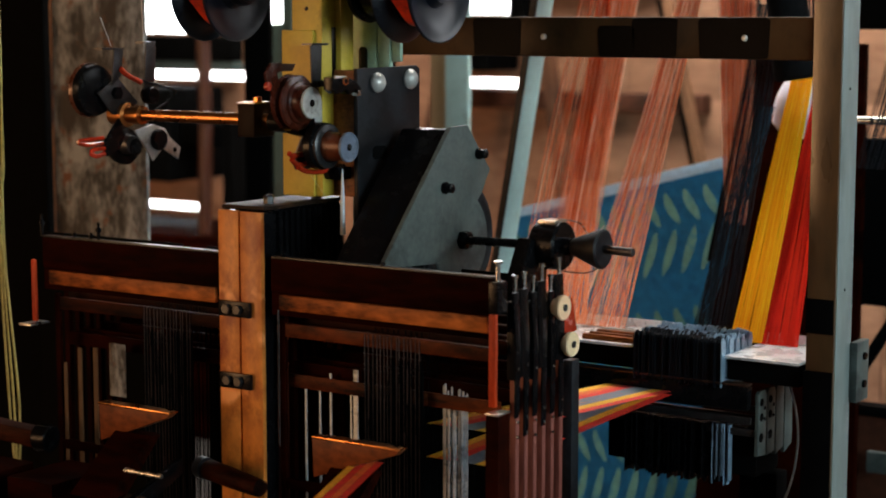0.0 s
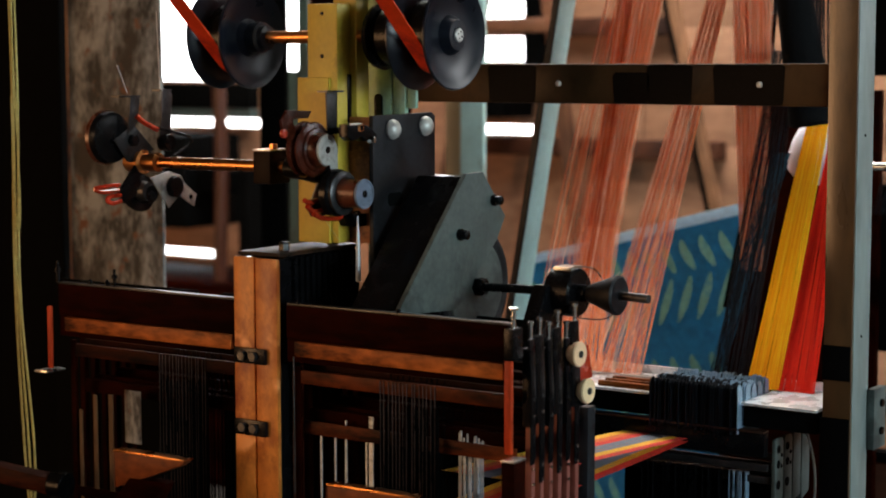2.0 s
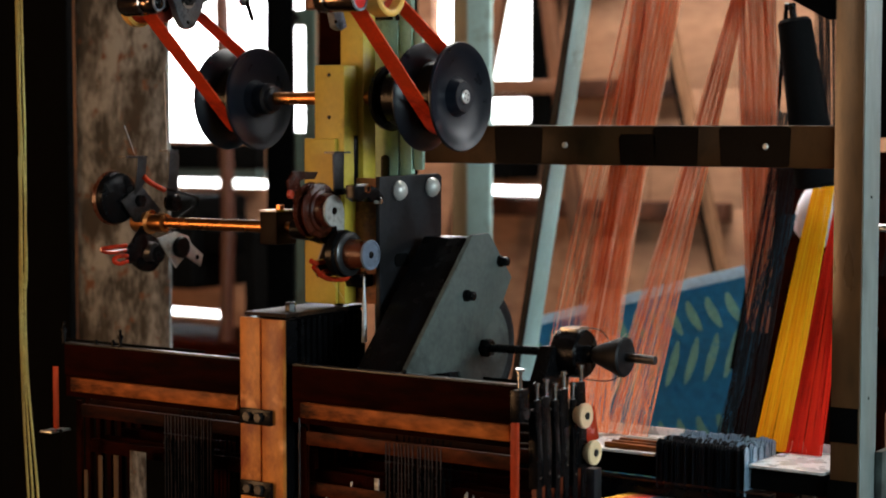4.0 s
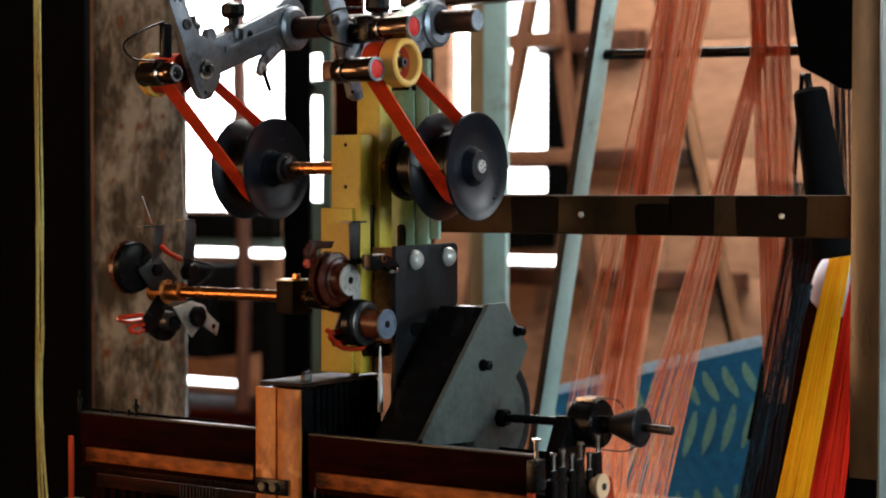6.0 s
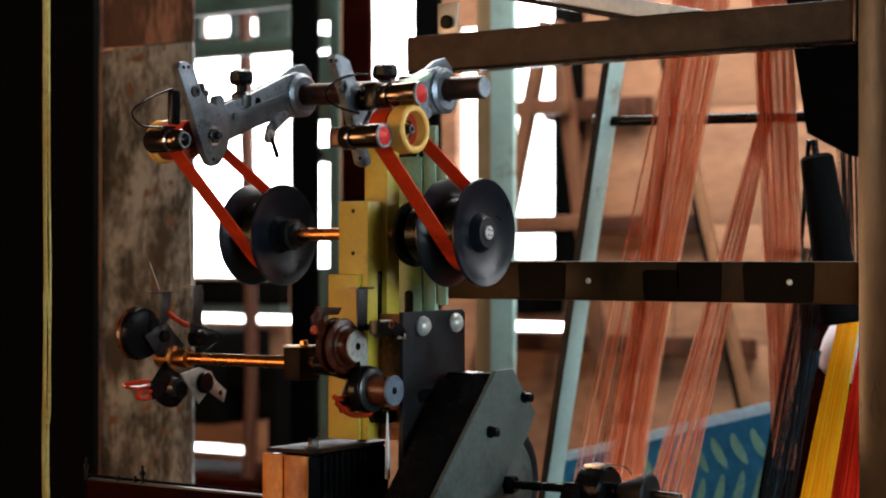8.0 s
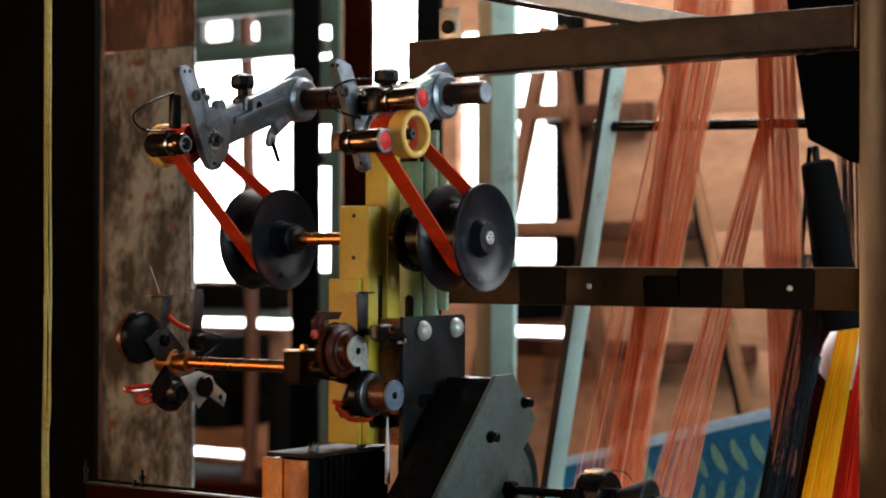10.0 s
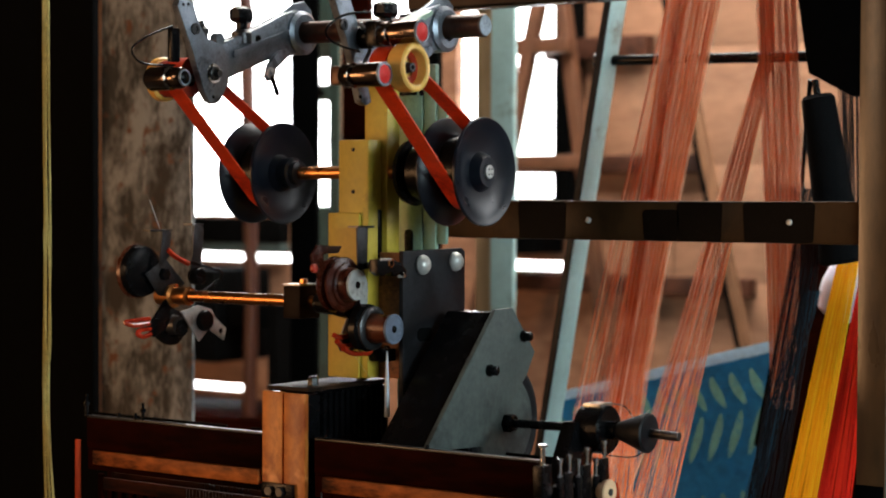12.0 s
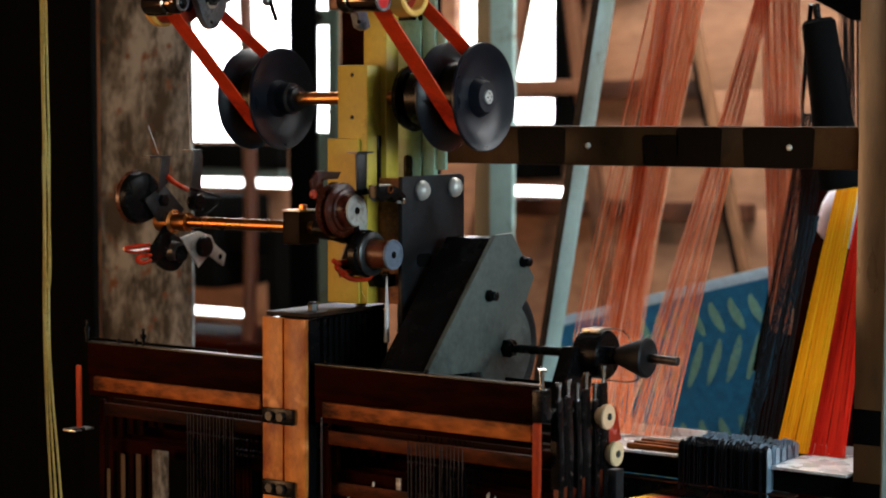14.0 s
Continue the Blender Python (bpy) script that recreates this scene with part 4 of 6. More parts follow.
def heald_frame(x0, x1, y, seed, heddles, hook, lead=False):
    """A heald frame: two rails, two stiles, heddle wires and the hooks at its end."""
    rnd = random.Random(seed)
    f = thing("harness", ((x0 + x1) / 2, y, 0.60), "dark heald frame with wooden rails and fine steel heddle wires", "loom harness", "heald frames of the loom")
    d = 0.0045 if not lead else 0.003
    # rail wood has its lit tone only at the right front, elsewhere darkened
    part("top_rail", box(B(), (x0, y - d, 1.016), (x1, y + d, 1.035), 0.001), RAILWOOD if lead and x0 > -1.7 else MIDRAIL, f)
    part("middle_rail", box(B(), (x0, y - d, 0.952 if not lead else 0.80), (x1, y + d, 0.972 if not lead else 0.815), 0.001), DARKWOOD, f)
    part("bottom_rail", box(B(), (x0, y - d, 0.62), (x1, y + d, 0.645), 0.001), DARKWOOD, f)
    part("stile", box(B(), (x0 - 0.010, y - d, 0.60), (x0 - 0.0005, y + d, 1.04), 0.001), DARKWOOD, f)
    if not lead:
        part("stile", box(B(), (x1 + 0.0005, y - d, 0.60), (x1 + 0.010, y + d, 1.01), 0.001), PINKWOOD, f, "pale red lath stile")
    if hook:
        w = 0.019 if seed % 2 == 0 else 0.010
        h = part("hook", prism(B(), [(x1 - 0.001, 0.985), (x1 - 0.001, 1.088), (x1 + 0.006, 1.088), (x1 + 0.006, 1.10), (x1 + 0.010, 1.10), (x1 + 0.013, 1.03), (x1 + 0.013, 0.985)], "y", y - w, y + 0.0025, 0.0008), IRON, f)
        part("hook_tongue", prism(B(), [(x1 + 0.0105, 0.9849), (x1 + 0.013, 0.9849), (x1 + 0.0125, 0.915 + 0.03 * (seed % 2)), (x1 + 0.0105, 0.905 + 0.03 * (seed % 2))], "y", y - 0.010, y + 0.002, 0.0006), IRON, h)
        part("stud", turned(B(), [(0, 0), (0, 0.0028), (0.02, 0.0028), (0.0205, 0.0045), (0.024, 0.0045), (0.024, 0)], (x1 + 0.005, y, 1.098), (0, 0, 1), 12), CHROME, h)
        for z in (1.0, 0.91, 0.93):
            part("screw", screw(B(), (x1 + 0.0125, y - 0.004, z), (1, 0, 0), 0.0022, 0.0025), CHROME, h)
    paths, dense = [], []
    for a, b, n in heddles:
        for i in range(n):
            x = a + (b - a) * (i + rnd.uniform(-0.2, 0.2)) / n
            paths.append([(x, y - d - 0.0012, 1.034), (x + rnd.uniform(-0.001, 0.001), y - d - 0.0012, 0.86), (x, y - d - 0.0012, 0.64)])
            for _ in range(5 if lead else 0):
                q = a + (b - a) * rnd.random()
                dense.append([(q, y - d - 0.0006, 1.005 - rnd.uniform(0, 0.008)), (q + rnd.uniform(-0.002, 0.002), y - d - 0.0006, 0.84), (q, y - d - 0.0006, 0.64)])
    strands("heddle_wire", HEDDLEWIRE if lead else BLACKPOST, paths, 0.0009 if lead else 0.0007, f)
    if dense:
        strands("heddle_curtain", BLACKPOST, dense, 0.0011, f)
    return f


def healds():
    fs = []
    lead = [heald_frame(-1.596, -1.258, 1.977, 40, [(-1.458, -1.362, 15)], False, True), heald_frame(-2.035, -1.715, 1.977, 41, [(-1.86, -1.765, 15)], False, True)]
    MOVING["lead"] = lead
    for i in range(1, 7):
        y = 1.985 + i * 0.0225
        fs.append(heald_frame(-1.604, -1.247, y, i, [(-1.46, -1.365, 10)], True))
        fs.append(heald_frame(-2.045, -1.712, y, 20 + i, [(-1.85, -1.76, 10)], False))
    MOVING["healds"] = fs
    # black sheets added behind the heald frames, where only shade lies
    sh = thing("shade_backing", (-1.6, 2.19, 0), "black sheets added behind the heald frames in place of shade", "machine cover")
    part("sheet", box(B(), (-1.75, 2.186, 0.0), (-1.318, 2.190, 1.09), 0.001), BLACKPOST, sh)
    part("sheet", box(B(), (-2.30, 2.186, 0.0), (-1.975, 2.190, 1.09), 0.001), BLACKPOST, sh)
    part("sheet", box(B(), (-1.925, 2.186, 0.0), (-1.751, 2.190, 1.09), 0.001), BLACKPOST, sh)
    # pale heddles standing still at the back, and their bundle by the end post
    s = thing("heddle_bundle", (-1.29, 2.02, 0.6), "bundle of pale steel heddles hanging by the end post", "heddles")
    rnd = random.Random(5)
    for i in range(18):
        x, y = -1.3457 + 0.0377 * i / 17 + rnd.uniform(-0.001, 0.001), 1.9915 + rnd.uniform(0, 0.004)
        part("heddle", box(B(), (x, y, 0.60), (x + 0.0024, y + 0.0008, 0.958 + rnd.uniform(-0.012, 0.01))), RODSTEEL, s)
    # pale strips stand in for bright gaps between the frames
    s = thing("heddle_bundle", (-1.51, 1.976, 0.6), "pale strips in place of bright gaps among the heald frames", "heddles")
    for x, w in ((-1.577, 0.0032), (-1.552, 0.0030), (-1.5335, 0.0034), (-1.498, 0.003), (-1.4925, 0.008), (-1.612, 0.0020)):
        part("rod", box(B(), (x, 1.9925, 0.60), (x + w, 1.9945, 0.955 + rnd.uniform(-0.02, 0.015)), 0.0004), RODSTEEL, s)
    s = thing("lath_pair", (-1.98, 1.976, 0.6), "tan wooden laths standing among the heald frames", "laths")
    for x, w in ((-2.0, 0.008), (-1.968, 0.009), (-2.03, 0.006)):
        part("lath", box(B(), (x, 1.9745, 0.60), (x + w, 1.9765, 0.945 + rnd.uniform(-0.02, 0.015)), 0.0004), LATH, s)
    # board-coloured plate, added in place of the board glimpsed behind
    part("plate", box(B(), (-1.935, 1.9755, 0.885), (-1.902, 1.9765, 0.965), 0.0004), PLANK, s)


def sleys():
    """The swinging sley with a reed holder for each bank."""
    def holder(x0, x1, seed):
        s = thing("sley_shuttle", ((x0 + x1) / 2, 1.86, 0.86), "copper-brown swinging reed holder below the heald frames", "reed holder", "reed holders")
        part("plate", prism(B(), [(x0, 0.906), (x1, 0.9065), (x1 - 0.008, 0.900), (x0 + 0.072, 0.879), (x0 + 0.002, 0.854)], "y", 1.85, 1.865, 0.002), SLEYWOOD, s)
        part("edge", box(B(), (x0, 1.848, 0.9068), (x1, 1.867, 0.9095), 0.001), BRASS, s)
        part("tongue", prism(B(), [(1.85, 0.872), (1.87, 0.872), (1.80, 0.80), (1.76, 0.80)], "x", x0 + 0.03, x0 + 0.10, 0.002), DARKWOOD, s)
        return s

    MOVING["sleys"] = [holder(-1.835, -1.700, 1), holder(-1.4535, -1.3139, 2)]
    w = thing("woven_band", (-1.42, 1.75, 0.80), "narrow woven band striped orange, yellow and red", "ribbon")
    for k, m in enumerate((YELLOW_BAND, RED_BAND, ORANGE_BAND, RED_BAND)):
        bm = B()
        x = -1.395 + k * 0.011
        pts = [(1.868, 0.884), (1.72, 0.830), (1.60, 0.785)]
        vs = [[bm.verts.new((x + dx, y, z)) for y, z in pts] for dx in (0, 0.0108)]
        for i in range(2):
            bm.faces.new((vs[0][i], vs[0][i + 1], vs[1][i + 1], vs[1][i]))
        bmesh.ops.solidify(bm, geom=bm.faces[:], thickness=0.0015)
        part("stripe", bm, m, w)
    # the breast beam and its blocks in the gloom below
    b = thing("breast_beam", (-1.7, 1.7, 0), "dark oily breast beam of the loom", "loom beam")
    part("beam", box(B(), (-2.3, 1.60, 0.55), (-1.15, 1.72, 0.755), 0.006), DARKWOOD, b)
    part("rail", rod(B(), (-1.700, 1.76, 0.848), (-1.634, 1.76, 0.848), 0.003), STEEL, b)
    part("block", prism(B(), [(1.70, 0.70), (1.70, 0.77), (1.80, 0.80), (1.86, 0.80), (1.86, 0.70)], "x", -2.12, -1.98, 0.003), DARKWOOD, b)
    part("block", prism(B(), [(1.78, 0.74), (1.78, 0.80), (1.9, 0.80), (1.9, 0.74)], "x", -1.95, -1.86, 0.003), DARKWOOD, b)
    bl = thing("brown_lever", (-2.05, 1.89, 0.8), "brown wooden lever end with a black iron boss", "lever")
    part("arm", beam(B(), (-2.14, 1.88, 0.838), (-2.0, 1.90, 0.825), 0.03, 0.026, 0.003), MIDRAIL, bl)
    part("boss", rod(B(), (-2.012, 1.90, 0.826), (-1.985, 1.904, 0.826), 0.021), IRON, bl)


YELLOW_BAND = mat("yellow_weave", (0.90, 0.42, 0.02), 0.8, 0, 0.2, 150, 0.2)
RED_BAND = mat("red_weave", (0.72, 0.03, 0.015), 0.8, 0, 0.2, 150, 0.2)
ORANGE_BAND = mat("orange_weave", (0.75, 0.14, 0.02), 0.8, 0, 0.2, 150, 0.2)
GREY_BAND = mat("grey_weave", (0.17, 0.18, 0.22), 0.8, 0, 0.2, 150, 0.2)


def drum(x, label):
    """A feed drum between two dished flanges; x is its near face."""
    d = thing("feed_drum", (x, 2.11, 1.488), label, "drum", "feed drums")
    R = 0.0755
    part("flange", turned(B(), [(0.0, 0.0), (0.0, 0.010), (0.006, 0.0105), (0.006, 0.021), (0.0015, 0.0235), (-0.0075, 0.028), (-0.007, 0.045), (-0.002, 0.064), (0.002, 0.0725), (0.002, R - 0.001), (0.0005, R), (-0.002, R), (-0.005, R - 0.004), (-0.009, 0.06), (-0.0105, 0.05), (-0.0105, 0.0)], (x, 2.11, 1.488), (1, 0, 0), 72), DISC, d)
    part("barrel", turned(B(), [(-0.0107, 0), (-0.0107, 0.05), (-0.046, 0.05), (-0.046, 0)], (x, 2.11, 1.488), (1, 0, 0), 48), IRON, d)
    part("rear_flange", turned(B(), [(-0.046, 0), (-0.046, 0.05), (-0.05, 0.06), (-0.058, R - 0.003), (-0.061, R), (-0.063, R), (-0.064, R - 0.002), (-0.062, 0.03), (-0.062, 0)], (x, 2.11, 1.488), (1, 0, 0), 72), DISC, d)
    return d


def drums():
    dr = drum(-1.4294, "black enamelled feed drum with dished flanges, carrying a red belt")
    part("hub_cap", turned(B(), [(0.005, 0), (0.0055, 0.0095), (0.0085, 0.0095), (0.0095, 0.008), (0.0095, 0)], (-1.4294, 2.11, 1.488), (1, 0, 0), 24), PALESTEEL, dr, "bright steel hub cap")
    for k in range(4):
        a = k * math.tau / 4 + 0.3
        part("hub_screw", screw(B(), (-1.4205, 2.11 + 0.005 * math.cos(a), 1.488 + 0.005 * math.sin(a)), (1, 0, 0), 0.0016, 0.0012), OILED, dr)
    dl = drum(-1.7913, "black enamelled feed drum at the far shaft end, with red belt")
    part("hub_collar", turned(B(), [(0.0, 0), (0.0, 0.023), (0.02, 0.023), (0.022, 0.018), (0.03, 0.018), (0.031, 0.015), (0.031, 0)], (-1.7913, 2.11, 1.488), (1, 0, 0), 32), DISC, dl)
    part("shaft", rod(B(), (-1.76, 2.11, 1.488), (-1.497, 2.11, 1.488), 0.0095), BRASS, dl, "copper-coloured drive shaft")
    MOVING["drums"] = [dr, dl]
    # drive column
    c = thing("drive_column", (-1.59, 2.12, 0), "yellow painted drive column of the feed drums with a green bracket", "machine column")
    cv = part("cover", box(B(), (-1.654, 2.068, 1.195), (-1.600, 2.0995, 1.534), 0.003), YELLOW, c)
    part("shoulder", box(B(), (-1.668, 2.062, 1.195), (-1.612, 2.0675, 1.430), 0.002), YELLOW, c)
    part("column", box(B(), (-1.632, 2.1, 1.195), (-1.5905, 2.13, 1.645), 0.003), YELLOW, c)
    # black block standing in for the shade in a narrow slit
    part("dark_slit", box(B(), (-1.6175, 2.09, 1.355), (-1.599, 2.0995, 1.4345), 0.001), IRON, c)
    for z in (1.46, 1.52):
        part("screw", screw(B(), (-1.627, 2.068, z), (0, -1, 0), 0.003), IRON, cv)
    part("foot", box(B(), (-1.606, 2.180, 0.0), (-1.572, 2.198, 1.64), 0.002), BLACKPOST, c)
    part("green_strip", box(B(), (-1.5755, 2.166, 1.10), (-1.5535, 2.175, 1.645), 0.002), GREEN, c)
    part("green_edge", box(B(), (-1.5515, 2.168, 1.385), (-1.536, 2.175, 1.60), 0.002), GREEN, c)
    gp = part("green_bracket", box(B(), (-1.621, 2.165, 1.10), (-1.577, 2.175, 1.645), 0.003), GREEN, c, "green painted bracket with a slot")
    # black piece on the bracket gives the slot its dark; nothing is cut
    part("slot", prism(B(), [(-1.599 + 0.007 * math.cos(a), z + 0.006 * math.sin(a)) for z, a0 in ((1.400, 0), (1.340, math.pi)) for a in [a0 + k * math.pi / 6 for k in range(7)]], "y", 2.162, 2.1649), IRON, gp)
    part("bearing", turned(B(), [(0, 0), (0, 0.046), (0.008, 0.048), (0.012, 0.042), (0.012, 0.03), (0.018, 0.028), (0.018, 0)], (-1.570, 2.13, 1.488), (1, 0, 0), 40), IRON, c)
    part("bearing", turned(B(), [(0, 0), (0, 0.040), (0.02, 0.04), (0.02, 0)], (-1.545, 2.12, 1.488), (1, 0, 0), 40), IRON, c)


def belt(x0, x1, ya, za, ra, yb, zb, rb, label):
    """A flat belt round a roller a and a drum b."""
    b = thing("belt", ((x0 + x1) / 2, (ya + yb) / 2, (za + zb) / 2), label, "belt", "belts")
    d = math.hypot(yb - ya, zb - za)
    base = math.atan2(zb - za, yb - ya)
    off = math.acos((ra - rb) / d)
    pts = []
    for k in range(19):
        a = base + off + (math.tau - 2 * off) * k / 18
        pts.append((ya + ra * math.cos(a), za + ra * math.sin(a)))
    for k in range(25):
        a = base - off + 2 * off * k / 24
        pts.append((yb + rb * math.cos(a), zb + rb * math.sin(a)))
    bm = B()
    n, th = len(pts), 0.0022
    cy, cz = sum(p[0] for p in pts) / n, sum(p[1] for p in pts) / n
    rings = []
    for i, (y, z) in enumerate(pts):
        p, q = pts[i - 1], pts[(i + 1) % n]
        t = Vector((q[0] - p[0], q[1] - p[1])).normalized()
        nv = Vector((t.y, -t.x))
        if nv.dot(Vector((y - cy, z - cz))) < 0:
            nv = -nv
        rings.append([bm.verts.new((x, y + nv.x * o, z + nv.y * o)) for x, o in ((x0, 0), (x1, 0), (x1, th), (x0, th))])
    for i in range(n):
        u, v = rings[i], rings[(i + 1) % n]
        for k in range(4):
            bm.faces.new((u[k], u[(k + 1) % 4], v[(k + 1) % 4], v[k]))
    bmesh.ops.recalc_face_normals(bm, faces=bm.faces[:])
    part("band", bm, BELT, b)


ROLL_Y, ROLL_Z = 1.925, 1.620


def feeder(x, near):
    """A yarn feeder: cast arm on the shaft, lever plate, roller, chromed knobs. x is the roller's near face."""
    ax = -1.530 if near else -1.790
    f = thing("yarn_feeder", (ax, 2.15, 1.70), "cast grey yarn feeder arm with a lever plate and chromed knobs", "yarn feeder", "yarn feeders")
    part("boss", turned(B(), [(0, 0.0168), (0, 0.029), (0.004, 0.033), (0.040, 0.033), (0.044, 0.027), (0.044, 0.0168)], (ax - 0.032, 2.144, 1.699), (1, 0, 0), 36), ALU, f)
    part("boss_fin", prism(B(), [(2.09, 1.715), (2.135, 1.742), (2.16, 1.748), (2.178, 1.735), (2.178, 1.70), (2.10, 1.69)], "x", ax - 0.010, ax - 0.004, 0.001), ALU, f)
    arm = part("arm", prism(B(), [(2.160, 1.729), (2.136, 1.734), (2.104, 1.724), (2.06, 1.705), (2.02, 1.690), (1.985, 1.678), (1.955, 1.668), (1.940, 1.655), (1.950, 1.615), (1.979, 1.620), (2.028, 1.639), (2.066, 1.652), (2.104, 1.663), (2.14, 1.669), (2.160, 1.676)], "x", ax - 0.016, ax + 0.004, 0.004), ALU, f)
    part("hole_plug", screw(B(), (ax + 0.004, 2.045, 1.683), (1, 0, 0), 0.006, 0.001), IRON, arm)
    part("rib", prism(B(), [(1.99, 1.662), (2.13, 1.708), (2.13, 1.700), (1.99, 1.652)], "x", ax + 0.0042, ax + 0.0075, 0.0008), ALU, arm)
    lx = ax + 0.006
    shape = [(1.883, 1.722), (1.889, 1.728), (1.903, 1.7265), (1.9172, 1.7218), (1.933, 1.6915), (1.943, 1.645), (1.964, 1.587), (1.953, 1.582), (1.9416, 1.586), (1.921, 1.645)] if near else [(1.867, 1.716), (1.872, 1.724), (1.882, 1.727), (1.897, 1.722), (1.914, 1.689), (1.928, 1.674), (1.955, 1.668), (1.972, 1.652), (1.972, 1.615), (1.953, 1.587), (1.942, 1.583), (1.932, 1.586), (1.922, 1.598), (1.897, 1.656)]
    lev = part("lever_plate", prism(B(), shape, "x", lx - 0.005, lx + 0.007, 0.0012), ALU, f)
    part("nut", bolt(B(), (lx + 0.007, 1.939, 1.626), (1, 0, 0), 0.011, 0.006), OILED, lev)
    part("washer", turned(B(), [(0, 0), (0, 0.014), (0.002, 0.014), (0.002, 0)], (lx + 0.007, 1.939, 1.626), (1, 0, 0), 24), STEEL, lev)
    part("bolt", bolt(B(), (lx + 0.012, 1.939, 1.626), (1, 0, 0), 0.006, 0.008), OILED, lev)
    part("socket", turned(B(), [(0, 0.004), (0, 0.008), (0.003, 0.008), (0.003, 0.0045), (0.001, 0.004), (0.001, 0)], (lx + 0.007, 1.901, 1.686), (1, 0, 0), 20), OILED, lev)
    for y, z in ((1.878, 1.718), (1.939, 1.593), (1.888, 1.719)):
        part("rivet", screw(B(), (lx + 0.007, y, z), (1, 0, 0), 0.0026, 0.001), IRON, lev)
    ty = 2.020
    kn = part("thumb_nut", turned(B(), [(0.0, 0), (0.0, 0.008), (0.010, 0.008), (0.012, 0.015), (0.017, 0.018), (0.030, 0.017), (0.034, 0.010), (0.034, 0)], (ax - 0.006, ty, 1.694), (0, 0, 1), 9), IRON, f)
    part("stem", turned(B(), [(-0.02, 0), (-0.02, 0.015), (-0.004, 0.015), (0.001, 0.010), (0.001, 0)], (ax - 0.006, ty, 1.694), (0, 0, 1), 24), OILED, kn)
    np_ = part("grease_nipple", turned(B(), [(0, 0), (0, 0.007), (0.010, 0.007), (0.011, 0.0095), (0.018, 0.0095), (0.022, 0.005), (0.030, 0.004), (0.030, 0)], (ax - 0.006, 1.940, 1.672), (0, -0.2, 1), 10), OILED, f)
    part("collar", turned(B(), [(0, 0), (0, 0.009), (0.012, 0.009), (0.012, 0)], (ax - 0.002, 1.957, 1.676), (1, 0, 0), 20), ALU, np_)
    h = part("trip_lever", prism(B(), [(2.055, 1.628), (2.062, 1.622), (2.072, 1.624), (2.078, 1.640), (2.112, 1.664), (2.104, 1.672), (2.085, 1.668), (2.062, 1.648)], "x", ax + 0.005, ax + 0.010, 0.001), ALU, f)
    part("pin", rod(B(), (ax + 0.012, 2.066, 1.630), (ax + 0.012, 2.080, 1.602), 0.0033, 10), IRON, h)
    part("eye", turned(B(), [(0, 0.003), (0, 0.009), (0.002, 0.009), (0.002, 0.004), (0, 0.003)], (ax + 0.010, 2.066, 1.634), (1, 0, 0), 18), STEEL, h)
    # roller: red barrel with an ivory ring
    r = thing("feed_roller", (x - 0.02, ROLL_Y, ROLL_Z), "ivory plastic ring roller driving a red belt", "roller", "feed rollers")
    part("barrel", turned(B(), [(-0.048, 0.012), (-0.048, 0.0265), (-0.004, 0.0265), (-0.004, 0.012)], (x, ROLL_Y, ROLL_Z), (1, 0, 0), 40), DARKRED, r, "red rubber barrel")
    if near:
        part("ring", turned(B(), [(-0.016, 0.020), (-0.016, 0.0300), (-0.014, 0.0315), (0.008, 0.0315), (0.0105, 0.029), (0.0105, 0.0250), (0.0085, 0.0230), (-0.010, 0.0215), (-0.010, 0.008), (-0.016, 0.008), (-0.016, 0.020)], (x, ROLL_Y, ROLL_Z), (1, 0, 0), 56), IVORY, r)
    else:
        part("ring", turned(B(), [(-0.062, 0.012), (-0.062, 0.0300), (-0.060, 0.0315), (-0.050, 0.0315), (-0.048, 0.029), (-0.048, 0.012)], (x, ROLL_Y, ROLL_Z), (1, 0, 0), 56), IVORY, r)
    part("axle", turned(B(), [(-0.06, 0), (-0.06, 0.008), (-0.006, 0.008), (-0.006, 0.0065), (0.004, 0.006), (0.004, 0.003), (0.0, 0.003), (0.0, 0.0)], (x, ROLL_Y, ROLL_Z), (1, 0, 0), 24), OILED, r)
    MOVING.setdefault("rollers", []).append((r, x))
    # chromed knobs
    for kx, ky, kz in ((-1.4280, 1.8745, 1.6090), (-1.4100, 1.930, 1.666)) if near else ((-1.772, 1.872, 1.6165),):
        k = 1.0 if near else 0.72
        body = [(-0.062, 0), (-0.062, 0.0140), (-0.058, 0.0165), (-0.046, 0.0165), (-0.044, 0.0125), (-0.040, 0.0125), (-0.038, 0.0155), (0.0, 0.0160), (0.002, 0.0155), (0.002, 0)]
        if not near:
            body = [(-0.062, 0), (-0.062, 0.0150), (-0.058, 0.0170), (-0.022, 0.0170), (-0.020, 0.0130), (-0.016, 0.0130), (-0.014, 0.0150), (-0.002, 0.0150), (0.002, 0.0125), (0.002, 0)]
        kb = part("knob", turned(B(), body, (kx, ky, kz), (1, 0, 0), 36), BRONZE, f, "polished bronze knob")
        part("rim", turned(B(), [(0.002, 0.0125 * k), (0.002, 0.0158 * k), (0.0045, 0.0155 * k), (0.0045, 0.0125 * k), (0.002, 0.0125 * k)], (kx, ky, kz), (1, 0, 0), 36), ALU, kb)
        part("cap", turned(B(), [(0.002, 0), (0.002, 0.0128 * k), (0.004, 0.012 * k), (0.005, 0.009 * k), (0.0065, 0.005 * k), (0.007, 0.0)], (kx, ky, kz), (1, 0, 0), 32), REDCAP if near else IRON, kb)
    if near:
        part("knob_clamp", box(B(), (-1.508, 1.866, 1.597), (-1.488, 1.884, 1.622), 0.004), BROWNSHAFT, f)
